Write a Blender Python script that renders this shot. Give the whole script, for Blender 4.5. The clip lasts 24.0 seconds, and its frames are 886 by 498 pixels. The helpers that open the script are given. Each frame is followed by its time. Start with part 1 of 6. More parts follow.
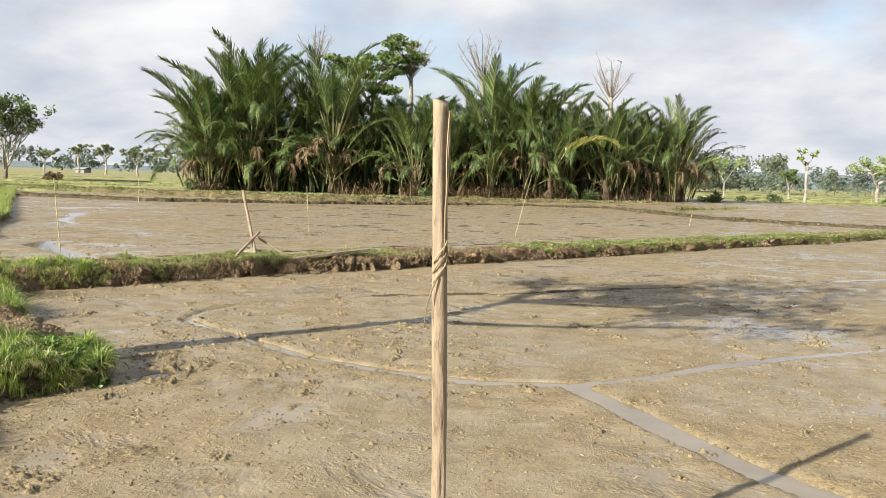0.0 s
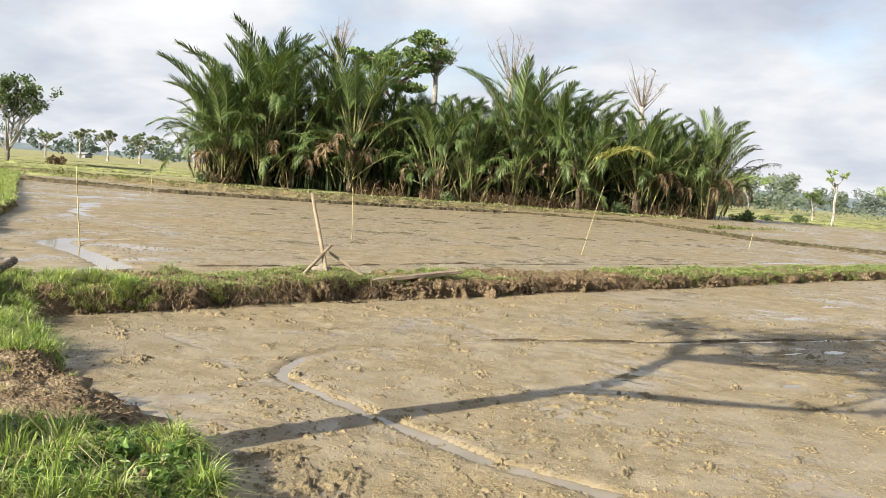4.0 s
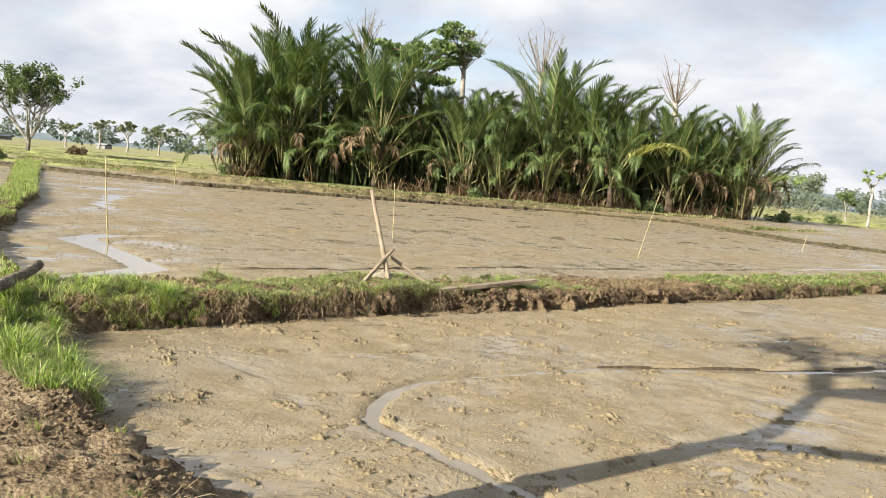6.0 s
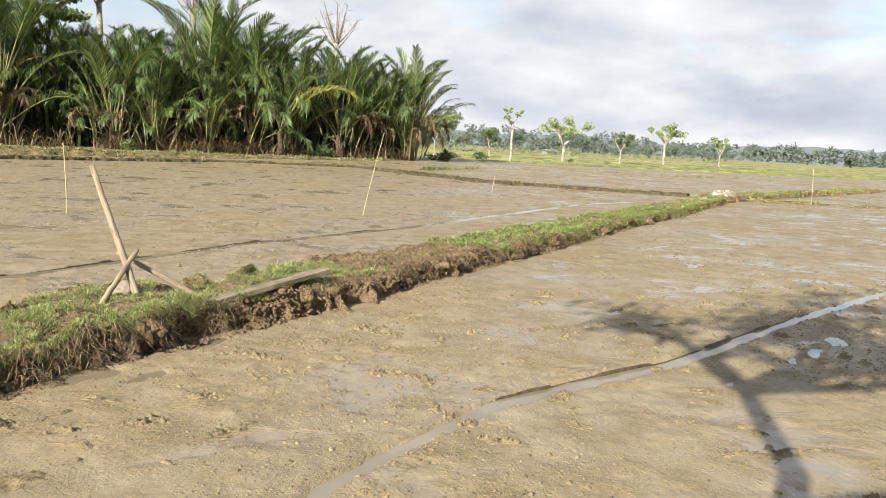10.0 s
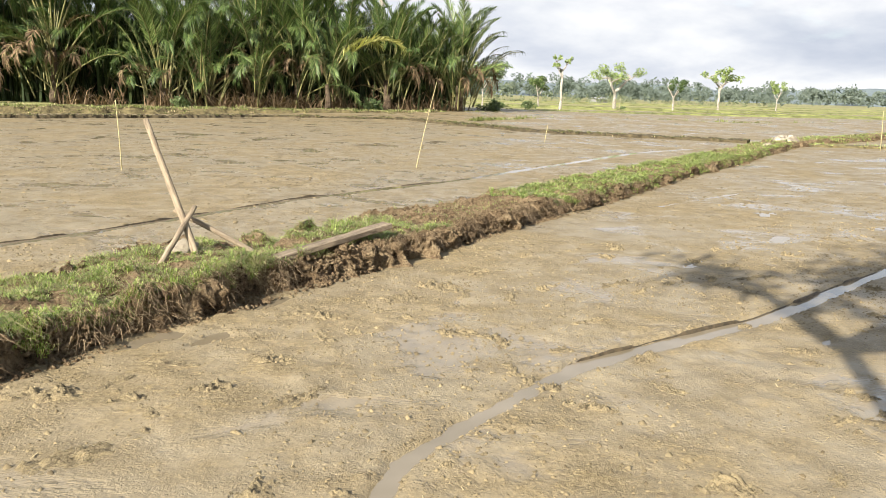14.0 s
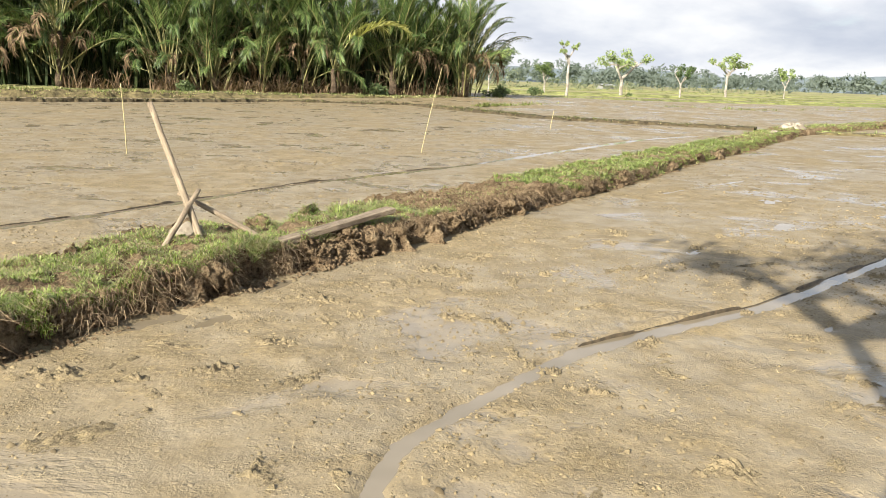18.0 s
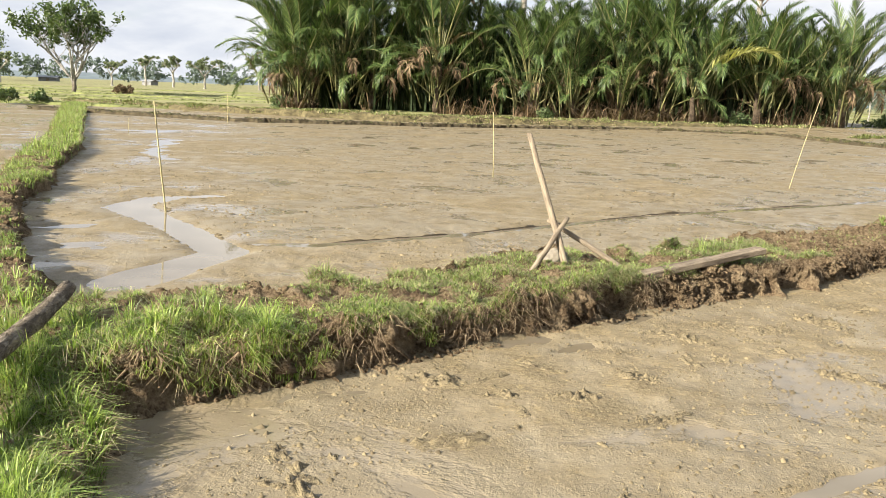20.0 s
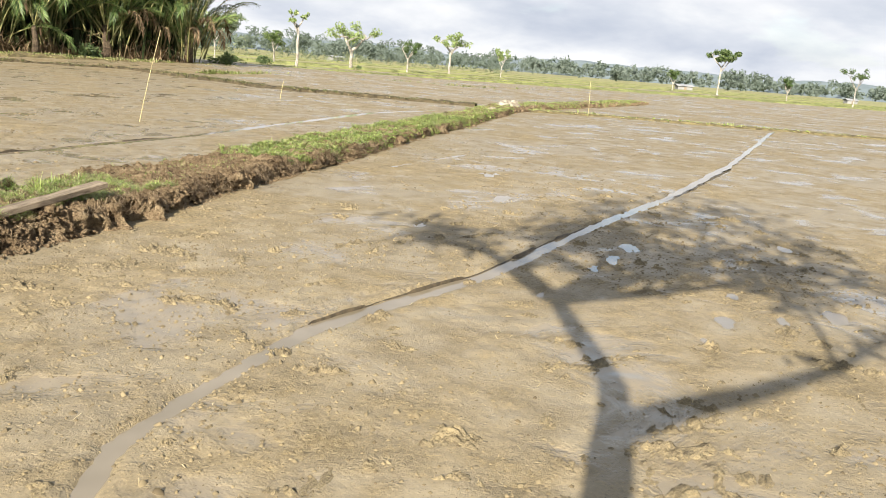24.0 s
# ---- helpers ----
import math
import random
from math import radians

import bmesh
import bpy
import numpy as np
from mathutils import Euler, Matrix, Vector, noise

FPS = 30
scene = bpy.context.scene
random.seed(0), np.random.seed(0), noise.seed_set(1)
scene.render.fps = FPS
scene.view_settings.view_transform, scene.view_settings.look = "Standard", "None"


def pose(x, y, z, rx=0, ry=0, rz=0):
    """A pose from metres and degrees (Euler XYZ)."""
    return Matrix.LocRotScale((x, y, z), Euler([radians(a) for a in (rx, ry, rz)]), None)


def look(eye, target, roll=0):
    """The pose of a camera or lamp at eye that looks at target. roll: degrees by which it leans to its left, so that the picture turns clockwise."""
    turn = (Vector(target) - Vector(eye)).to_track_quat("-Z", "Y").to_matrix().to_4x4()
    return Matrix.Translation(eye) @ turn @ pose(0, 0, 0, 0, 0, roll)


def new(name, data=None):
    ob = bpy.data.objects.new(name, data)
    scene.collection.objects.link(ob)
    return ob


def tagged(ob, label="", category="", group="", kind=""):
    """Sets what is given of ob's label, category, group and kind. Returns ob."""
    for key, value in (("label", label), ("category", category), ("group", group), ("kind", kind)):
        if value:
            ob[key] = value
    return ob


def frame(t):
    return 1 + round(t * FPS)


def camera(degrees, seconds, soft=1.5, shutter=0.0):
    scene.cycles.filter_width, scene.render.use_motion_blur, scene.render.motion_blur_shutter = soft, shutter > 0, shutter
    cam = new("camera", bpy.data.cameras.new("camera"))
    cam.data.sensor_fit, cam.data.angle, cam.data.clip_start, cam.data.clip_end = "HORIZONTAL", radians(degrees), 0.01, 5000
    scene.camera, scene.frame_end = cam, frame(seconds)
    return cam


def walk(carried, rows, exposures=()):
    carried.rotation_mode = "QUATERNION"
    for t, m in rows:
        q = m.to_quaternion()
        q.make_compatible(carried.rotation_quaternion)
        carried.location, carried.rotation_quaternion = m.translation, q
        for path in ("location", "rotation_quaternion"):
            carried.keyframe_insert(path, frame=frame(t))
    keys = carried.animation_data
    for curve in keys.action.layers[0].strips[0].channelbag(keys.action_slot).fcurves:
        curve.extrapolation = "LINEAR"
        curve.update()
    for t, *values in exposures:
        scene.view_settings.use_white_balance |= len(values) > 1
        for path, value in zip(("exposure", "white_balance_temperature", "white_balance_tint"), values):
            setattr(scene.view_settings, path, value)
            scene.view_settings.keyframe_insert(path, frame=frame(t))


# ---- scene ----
cam = camera(56.6, 24.0, 0.6)
PATH = [
    (0, (0.462, -0.796, 1.782), (0.397, 1.196, 1.611), 1.6),
    (0.5, (0.278, -0.521, 1.776), (0.138, 1.467, 1.609), 2.5),
    (1, (-0.02, -0.13, 1.818), (-0.228, 1.851, 1.646), 2.6),
    (1.5, (-0.262, 0.158, 1.861), (-0.531, 2.132, 1.685), 2.6),
    (2, (-0.468, 0.454, 1.872), (-0.75, 2.428, 1.719), 2.8),
    (2.5, (-0.678, 0.754, 1.864), (-0.934, 2.734, 1.74), 3.2),
    (3, (-0.853, 1.078, 1.854), (-1.025, 3.067, 1.735), 3.7),
    (3.5, (-1.133, 1.511, 1.832), (-1.205, 3.505, 1.692), 4.1),
    (5.5, (-2.038, 2.952, 1.724), (-2.081, 4.943, 1.537), 4.6),
    (6, (-2.278, 3.347, 1.746), (-2.369, 5.337, 1.567), 5.1),
    (6.5, (-2.596, 3.686, 1.767), (-2.733, 5.671, 1.568), 5.4),
    (7, (-2.862, 4.041, 1.743), (-3.004, 6.022, 1.509), 5.6),
    (7.5, (-3.123, 4.451, 1.742), (-3.203, 6.433, 1.493), 5.1),
    (8, (-3.318, 4.733, 1.793), (-3.21, 6.713, 1.534), 4.0),
    (8.5, (-3.418, 5.111, 1.788), (-3.063, 7.06, 1.516), 2.7),
    (9, (-3.475, 5.43, 1.784), (-2.866, 7.315, 1.512), 2.8),
    (9.5, (-3.541, 5.826, 1.835), (-2.795, 7.664, 1.573), 3.5),
    (11.5, (-3.684, 6.624, 1.835), (-3.023, 8.496, 1.594), 0.9),
    (12, (-3.637, 6.618, 1.815), (-2.886, 8.45, 1.531), 0.9),
    (12.5, (-3.668, 6.604, 1.804), (-2.957, 8.446, 1.484), 1.1),
    (13, (-3.696, 6.585, 1.799), (-3.037, 8.442, 1.453), 1.3),
    (13.5, (-3.657, 6.59, 1.787), (-3.005, 8.445, 1.419), 1.6),
    (14, (-3.637, 6.6, 1.783), (-3.014, 8.464, 1.408), 1.8),
    (14.5, (-3.68, 6.588, 1.796), (-3.149, 8.48, 1.427), 1.5),
    (15, (-3.712, 6.589, 1.798), (-3.267, 8.504, 1.433), 1.3),
    (15.5, (-3.717, 6.579, 1.798), (-3.3, 8.501, 1.439), 1.4),
    (16, (-3.707, 6.583, 1.793), (-3.25, 8.496, 1.429), 1.8),
    (16.5, (-3.691, 6.574, 1.774), (-3.121, 8.453, 1.392), 2.1),
    (17, (-3.631, 6.568, 1.769), (-2.937, 8.401, 1.369), 2.2),
    (17.5, (-3.595, 6.561, 1.767), (-2.821, 8.36, 1.358), 2.2),
    (18, (-3.621, 6.584, 1.77), (-3.011, 8.445, 1.362), 2.1),
    (18.5, (-3.726, 6.567, 1.812), (-3.416, 8.504, 1.422), 1.9),
    (19, (-3.812, 6.565, 1.824), (-3.785, 8.529, 1.445), 1.9),
    (19.5, (-3.825, 6.586, 1.823), (-3.924, 8.548, 1.447), 1.8),
    (21.5, (-3.825, 6.519, 1.808), (-4.217, 8.44, 1.416), 3.7),
    (22, (-3.814, 6.518, 1.809), (-4.179, 8.442, 1.405), 3.8),
    (22.5, (-3.799, 6.533, 1.798), (-4.048, 8.474, 1.381), 3.8),
    (23, (-3.774, 6.495, 1.814), (-3.706, 8.447, 1.383), 4.0),
    (23.5, (-3.618, 6.502, 1.811), (-3.048, 8.371, 1.381), 4.4),
    (23.8, (-3.51, 6.546, 1.785), (-2.59, 8.271, 1.363), 4.9),
    (24, (-3.533, 6.665, 1.781), (-2.359, 8.224, 1.344), 4.8),
]
walk(cam, [(t, look(eye, target, roll)) for t, eye, target, roll in PATH], exposures=[(0.0, 1.28), (2.0, 1.40), (3.0, 1.36), (6.0, 1.40), (9.0, 1.39), (12.0, 1.25), (13.0, 1.44), (14.0, 1.47), (19.5, 1.47), (22.0, 1.60), (23.0, 1.62), (24.0, 1.45)])

# ---------------------------------------------------------------- light
SUN_ELEV, SUN_AZ = 26.6, 228.0   # sun stands behind the walker, to the south-west
SUN_AWAY = Vector((0.743, 0.669, -math.tan(radians(SUN_ELEV))))
sun_data = bpy.data.lights.new("sun", "SUN")
sun_data.energy, sun_data.angle, sun_data.color = 5.0, radians(0.6), (1.0, 0.93, 0.81)
sun = new("sun", sun_data)
sun.matrix_world = look((-40, -38, 30), Vector((-40, -38, 30)) + SUN_AWAY)
scene.view_settings.exposure = 1.05


class Nodes:
    """Short hand for a node tree."""

    def __init__(self, tree):
        self.t = tree

    def add(self, kind, ins=(), **props):
        n = self.t.nodes.new(kind)
        if kind == "ShaderNodeMath":
            n.operation, n.use_clamp = props["operation"], props["use_clamp"]
        elif kind == "ShaderNodeMix":
            n.data_type, n.blend_type = props["data_type"], props["blend_type"]
        elif kind == "ShaderNodeTexVoronoi" and "feature" in props:
            n.feature = props["feature"]
        elif kind == "ShaderNodeTexSky":
            n.sky_type, n.sun_disc = props["sky_type"], props["sun_disc"]
            n.sun_elevation, n.sun_rotation = props["sun_elevation"], props["sun_rotation"]
            n.air_density, n.dust_density, n.ozone_density = props["air_density"], props["dust_density"], props["ozone_density"]
        for k, v in dict(ins).items():
            s = n.inputs[k]
            if isinstance(v, bpy.types.NodeSocket):
                self.t.links.new(v, s)
            else:
                s.default_value = v
        return n

    def math(self, op, a, b=0.0, clamp=False):
        return self.add("ShaderNodeMath", {0: a, 1: b}, operation=op, use_clamp=clamp).outputs[0]

    def ramp(self, fac, stops):
        n = self.add("ShaderNodeValToRGB", {0: fac})
        r = n.color_ramp
        while len(r.elements) < len(stops):
            r.elements.new(0.5)
        for e, (p, c) in zip(r.elements, stops):
            e.position = p
            e.color = (c, c, c, 1) if isinstance(c, (int, float)) else (*c, 1)
        return n.outputs[0]

    def noise(self, vec, scale, detail=4.0, rough=0.55, dist=0.0):
        return self.add("ShaderNodeTexNoise", {"Vector": vec, "Scale": scale, "Detail": detail, "Roughness": rough, "Distortion": dist}).outputs[0]

    def mix(self, fac, a, b, blend="MIX"):
        n = self.add("ShaderNodeMix", data_type="RGBA", blend_type=blend)
        for i, v in ((0, fac), (6, a), (7, b)):
            s = n.inputs[i]
            if isinstance(v, bpy.types.NodeSocket):
                self.t.links.new(v, s)
            else:
                s.default_value = v if i == 0 else (*v, 1)
        return n.outputs[2]

    def link(self, a, b):
        self.t.links.new(a, b)


# sky: hazy blue with a broken cloud deck, all round
world = bpy.data.worlds.new("world")
scene.world = world
world.use_nodes = True
world.node_tree.nodes.clear()
W = Nodes(world.node_tree)
way = W.add("ShaderNodeTexCoord").outputs["Generated"]
sky = W.add("ShaderNodeTexSky", sky_type="NISHITA", sun_disc=False, sun_elevation=radians(SUN_ELEV), sun_rotation=radians(SUN_AZ), air_density=1.0, dust_density=2.0, ozone_density=1.0)
sep = W.add("ShaderNodeSeparateXYZ", {0: way})
lift = W.math("ADD", W.math("MAXIMUM", sep.outputs[2], 0.0), 0.30)
deck = W.add("ShaderNodeCombineXYZ", {0: W.math("DIVIDE", sep.outputs[0], lift), 1: W.math("DIVIDE", sep.outputs[1], lift), 2: 3.7}).outputs[0]
big = W.noise(deck, 1.1, 5.0, 0.5, 0.1)
fine = W.noise(deck, 3.2, 6.0, 0.55, 0.1)
cover = W.ramp(W.math("ADD", W.math("MULTIPLY", big, 0.75), W.math("MULTIPLY", fine, 0.25)), [(0.31, 0.0), (0.46, 1.0)])
low = W.ramp(sep.outputs[2], [(0.0, 1.0), (0.10, 0.75), (0.30, 0.0)])
cover = W.math("MAXIMUM", cover, W.math("MULTIPLY", low, 0.94))
cover = W.math("MULTIPLY", cover, W.ramp(sep.outputs[2], [(0.38, 1.0), (0.70, 0.35)]))
tone = W.ramp(W.noise(deck, 1.9, 6.0, 0.52, 0.15), [(0.32, (0.218, 0.238, 0.278)), (0.47, (0.283, 0.297, 0.325)), (0.56, (0.338, 0.345, 0.359)), (0.68, (0.405, 0.405, 0.407))])
back1 = W.add("ShaderNodeBackground", {0: sky.outputs[0], 1: 0.085})
back2 = W.add("ShaderNodeBackground", {0: tone, 1: 1.0})
both = W.add("ShaderNodeMixShader", {0: cover, 1: back1.outputs[0], 2: back2.outputs[0]})
W.link(both.outputs[0], W.add("ShaderNodeOutputWorld").inputs[0])


# ---------------------------------------------------------------- materials
def material(name):
    m = bpy.data.materials.new(name)
    m.use_nodes = True
    m.node_tree.nodes.clear()
    n = Nodes(m.node_tree)
    n.out = n.add("ShaderNodeOutputMaterial")
    n.place = n.add("ShaderNodeNewGeometry").outputs["Position"]
    n.own = n.add("ShaderNodeTexCoord").outputs["Object"]
    return m, n


def surface(n, colour, rough=0.8, bump=None, depth=0.02, strength=0.6, spec=0.4, **more):
    ins = {"Base Color": colour if isinstance(colour, bpy.types.NodeSocket) else (*colour, 1), "Roughness": rough, "Specular IOR Level": spec}
    if bump is not None:
        ins["Normal"] = n.add("ShaderNodeBump", {"Height": bump, "Distance": depth, "Strength": strength}).outputs[0]
    ins.update(more)
    b = n.add("ShaderNodeBsdfPrincipled", ins)
    n.link(b.outputs[0], n.out.inputs[0])
    return b


def mud_material():
    m, n = material("wet mud")
    p = n.place
    patch = n.noise(p, 0.35, 5, 0.6, 0.4)
    mid = n.noise(p, 2.2, 5, 0.6, 0.3)
    grain = n.noise(p, 28, 5, 0.7)
    streak = n.noise(n.add("ShaderNodeMapping", {0: p, 2: (0, 0, radians(41)), 3: (0.5, 3.0, 1)}).outputs[0], 1.2, 4, 0.6)
    wet = n.ramp(n.math("ADD", n.math("MULTIPLY", patch, 0.6), n.math("MULTIPLY", mid, 0.4)), [(0.40, 0.0), (0.55, 1.0)])
    dry = n.ramp(grain, [(0.30, (0.134, 0.101, 0.056)), (0.45, (0.206, 0.162, 0.093)), (0.60, (0.275, 0.221, 0.133)), (0.8, (0.376, 0.312, 0.198))])
    tint = n.ramp(n.math("ADD", n.math("MULTIPLY", mid, 0.75), n.math("MULTIPLY", streak, 0.25)), [(0.3, (0.67, 0.65, 0.59)), (0.65, (1.05, 1.025, 0.955))])
    soaked = n.ramp(mid, [(0.3, (0.176, 0.140, 0.085)), (0.7, (0.268, 0.220, 0.141))])
    col = n.mix(wet, n.mix(1.0, dry, tint, "MULTIPLY"), soaked)
    speck = n.ramp(n.noise(p, 46, 3, 0.6), [(0.63, 0.0), (0.70, 0.8)])
    col = n.mix(speck, col, (0.075, 0.055, 0.032))
    crumbly = n.ramp(n.noise(p, 5.5, 5, 0.7), [(0.52, 0.0), (0.66, 0.8)])
    col = n.mix(n.math("MULTIPLY", crumbly, n.math("SUBTRACT", 1.0, wet)), col, n.ramp(grain, [(0.4, (0.13, 0.092, 0.045)), (0.62, (0.37, 0.28, 0.125))]))
    grit = n.ramp(n.noise(p, 70, 3, 0.7, 0.6), [(0.58, 0.0), (0.66, 0.75)])
    col = n.mix(n.math("MULTIPLY", grit, n.math("SUBTRACT", 1.0, n.math("MULTIPLY", wet, 0.5))), col, (0.36, 0.285, 0.155))
    film = n.ramp(n.math("ADD", n.math("MULTIPLY", n.noise(p, 0.8, 6, 0.62, 0.5), 0.7), n.math("MULTIPLY", patch, 0.3)), [(0.535, 0.0), (0.585, 1.0)])
    col = n.mix(n.math("MULTIPLY", film, 0.5), col, (0.21, 0.172, 0.118))
    rough = n.math("SUBTRACT", n.math("SUBTRACT", 0.80, n.math("MULTIPLY", wet, 0.34)), n.math("MULTIPLY", film, 0.40), True)
    def grains(scale, size, share):
        v = n.add("ShaderNodeTexVoronoi", {"Vector": p, "Scale": scale, "Randomness": 1.0})
        pick = n.math("GREATER_THAN", n.add("ShaderNodeSeparateXYZ", {0: v.outputs[1]}).outputs[0], share)
        return n.math("MULTIPLY", n.math("POWER", n.math("MULTIPLY", n.math("SUBTRACT", size, v.outputs[0], True), 1 / size), 0.5), pick)

    cluster = n.ramp(n.math("ADD", n.math("MULTIPLY", n.noise(p, 3.2, 5, 0.65, 0.5), 0.6), n.math("MULTIPLY", patch, 0.4)), [(0.44, 0.08), (0.56, 1.0)])
    stones = n.math("ADD", n.math("MULTIPLY", grains(62, 0.5, 0.45), 0.16), n.math("MULTIPLY", grains(27, 0.45, 0.80), 0.40))
    stones = n.math("MULTIPLY", stones, cluster)
    lumps = n.math("ADD", n.math("ADD", n.math("MULTIPLY", n.noise(p, 6, 3, 0.5), 0.8), n.math("MULTIPLY", n.math("MULTIPLY", n.noise(p, 30, 6, 0.7), cluster), 0.34)), stones)
    crumbs = n.math("SUBTRACT", 1.0, n.math("ABSOLUTE", n.math("SUBTRACT", n.math("MULTIPLY", n.noise(p, 24, 4, 0.65, 0.4), 2.0), 1.0)))
    lumps = n.math("ADD", lumps, n.math("MULTIPLY", n.math("POWER", crumbs, 2.0), n.ramp(n.noise(p, 1.7, 4, 0.6), [(0.44, 0.02), (0.58, 0.30)])))
    lumps = n.math("MULTIPLY", lumps, n.math("SUBTRACT", 1.0, n.math("MULTIPLY", wet, 0.40)))
    lumps = n.math("MULTIPLY", lumps, n.math("SUBTRACT", 1.0, n.math("MULTIPLY", film, 0.9)))
    back_y = n.ramp(n.math("MULTIPLY", n.add("ShaderNodeSeparateXYZ", {0: p}).outputs[1], 0.01), [(0.165, 0.0), (0.20, 1.0)])
    dash = n.ramp(n.noise(n.add("ShaderNodeMapping", {0: p, 2: (0, 0, radians(6)), 3: (0.8, 4.5, 1)}).outputs[0], 2.4, 5, 0.65), [(0.57, 0.0), (0.66, 1.0)])
    dash = n.math("MULTIPLY", dash, back_y)
    col = n.mix(n.math("MULTIPLY", dash, 0.42), col, (0.13, 0.095, 0.058))
    lumps = n.math("SUBTRACT", lumps, n.math("MULTIPLY", dash, 1.2))
    surface(n, col, rough, lumps, 0.030, 0.75, 0.34)
    return m


def heap_material():
    m, n = material("harrowed mud and straw")
    fine, mid = n.noise(n.place, 55, 5, 0.7, 0.5), n.noise(n.place, 9, 4, 0.6)
    col = n.ramp(n.math("ADD", n.math("MULTIPLY", fine, 0.6), n.math("MULTIPLY", mid, 0.4)), [(0.36, (0.09, 0.069, 0.040)), (0.48, (0.195, 0.155, 0.091)), (0.62, (0.30, 0.238, 0.130))])
    surface(n, col, 0.8, fine, 0.02, 0.9, 0.25)
    return m


def field_material():
    """Far rice land: young green, stubble and bare strips."""
    m, n = material("far field")
    p = n.place
    strip = n.noise(n.add("ShaderNodeMapping", {0: p, 2: (0, 0, radians(-8)), 3: (0.010, 0.11, 1)}).outputs[0], 1.0, 4, 0.6, 0.6)
    fine_n = n.noise(p, 1.3, 5, 0.7)
    col = n.ramp(strip, [(0.32, (0.27, 0.225, 0.13)), (0.38, (0.17, 0.165, 0.070)), (0.43, (0.29, 0.285, 0.125)), (0.49, (0.24, 0.205, 0.110)), (0.53, (0.31, 0.315, 0.130)), (0.60, (0.25, 0.235, 0.110)), (0.72, (0.28, 0.255, 0.135))])
    col = n.mix(1.0, col, n.ramp(fine_n, [(0.3, 0.65), (0.7, 1.1)]), "MULTIPLY")
    surface(n, col, 0.9, fine_n, 0.1, 0.7, 0.2)
    return m


def soil_material():
    m, n = material("dug soil")
    p = n.place
    a, b = n.noise(p, 5.0, 6, 0.65), n.noise(p, 36, 7, 0.75)
    # b also drives the bump, so crevice shade is put into the colour
    col = n.ramp(n.math("ADD", n.math("MULTIPLY", a, 0.5), n.math("MULTIPLY", b, 0.5)), [(0.38, (0.040, 0.026, 0.015)), (0.45, (0.185, 0.127, 0.073)), (0.54, (0.31, 0.228, 0.135)), (0.66, (0.45, 0.355, 0.22))])
    grit = n.add("ShaderNodeTexVoronoi", {"Vector": p, "Scale": 42.0, "Randomness": 1.0}).outputs[0]
    h = n.math("SUBTRACT", n.math("ADD", n.noise(p, 13, 8, 0.75), n.math("MULTIPLY", b, 0.6)), n.math("MULTIPLY", grit, 0.35))
    surface(n, col, 0.95, h, 0.10, 1.0, 0.12)
    return m


def dug_material():
    """Freshly turned, drying soil."""
    m, n = material("turned dry soil")
    p = n.place
    a, b = n.noise(p, 4.0, 6, 0.65), n.noise(p, 30, 7, 0.75)
    col = n.ramp(n.math("ADD", n.math("MULTIPLY", a, 0.45), n.math("MULTIPLY", b, 0.55)), [(0.37, (0.065, 0.045, 0.027)), (0.46, (0.24, 0.175, 0.104)), (0.60, (0.43, 0.335, 0.21))])
    grit = n.add("ShaderNodeTexVoronoi", {"Vector": p, "Scale": 34.0, "Randomness": 1.0}).outputs[0]
    h = n.math("SUBTRACT", n.math("ADD", n.noise(p, 11, 8, 0.75), n.math("MULTIPLY", b, 0.5)), n.math("MULTIPLY", grit, 0.6))
    surface(n, col, 0.95, h, 0.07, 1.0, 0.12)
    return m


def water_material():
    m, n = material("muddy water")
    p = n.place
    col = n.ramp(n.noise(p, 1.5, 3, 0.5), [(0.35, (0.165, 0.135, 0.088)), (0.65, (0.235, 0.196, 0.138))])
    surface(n, col, 0.04, n.noise(p, 6, 2, 0.5), 0.002, 0.15, 0.6)
    return m


def leaf_material(name, stops, rough=0.45, through_light=0.35, spec=0.4):
    """Leaves that differ one from the next and let some light through."""
    m, n = material(name)
    rnd = n.add("ShaderNodeNewGeometry").outputs["Random Per Island"]
    obj = n.add("ShaderNodeObjectInfo").outputs["Random"]
    r = n.math("ADD", n.math("MULTIPLY", rnd, 0.75), n.math("MULTIPLY", obj, 0.25))
    col = n.ramp(r, stops)
    col = n.mix(1.0, col, n.ramp(n.noise(n.place, 3.0, 3, 0.6), [(0.3, 0.75), (0.7, 1.15)]), "MULTIPLY")
    b = n.add("ShaderNodeBsdfPrincipled", {"Base Color": col, "Roughness": rough, "Specular IOR Level": spec})
    t = n.add("ShaderNodeBsdfTranslucent", {0: n.mix(1.0, col, (1.0, 1.15, 0.55), "MULTIPLY")})
    x = n.add("ShaderNodeMixShader", {0: through_light, 1: b.outputs[0], 2: t.outputs[0]})
    n.link(x.outputs[0], n.out.inputs[0])
    return m


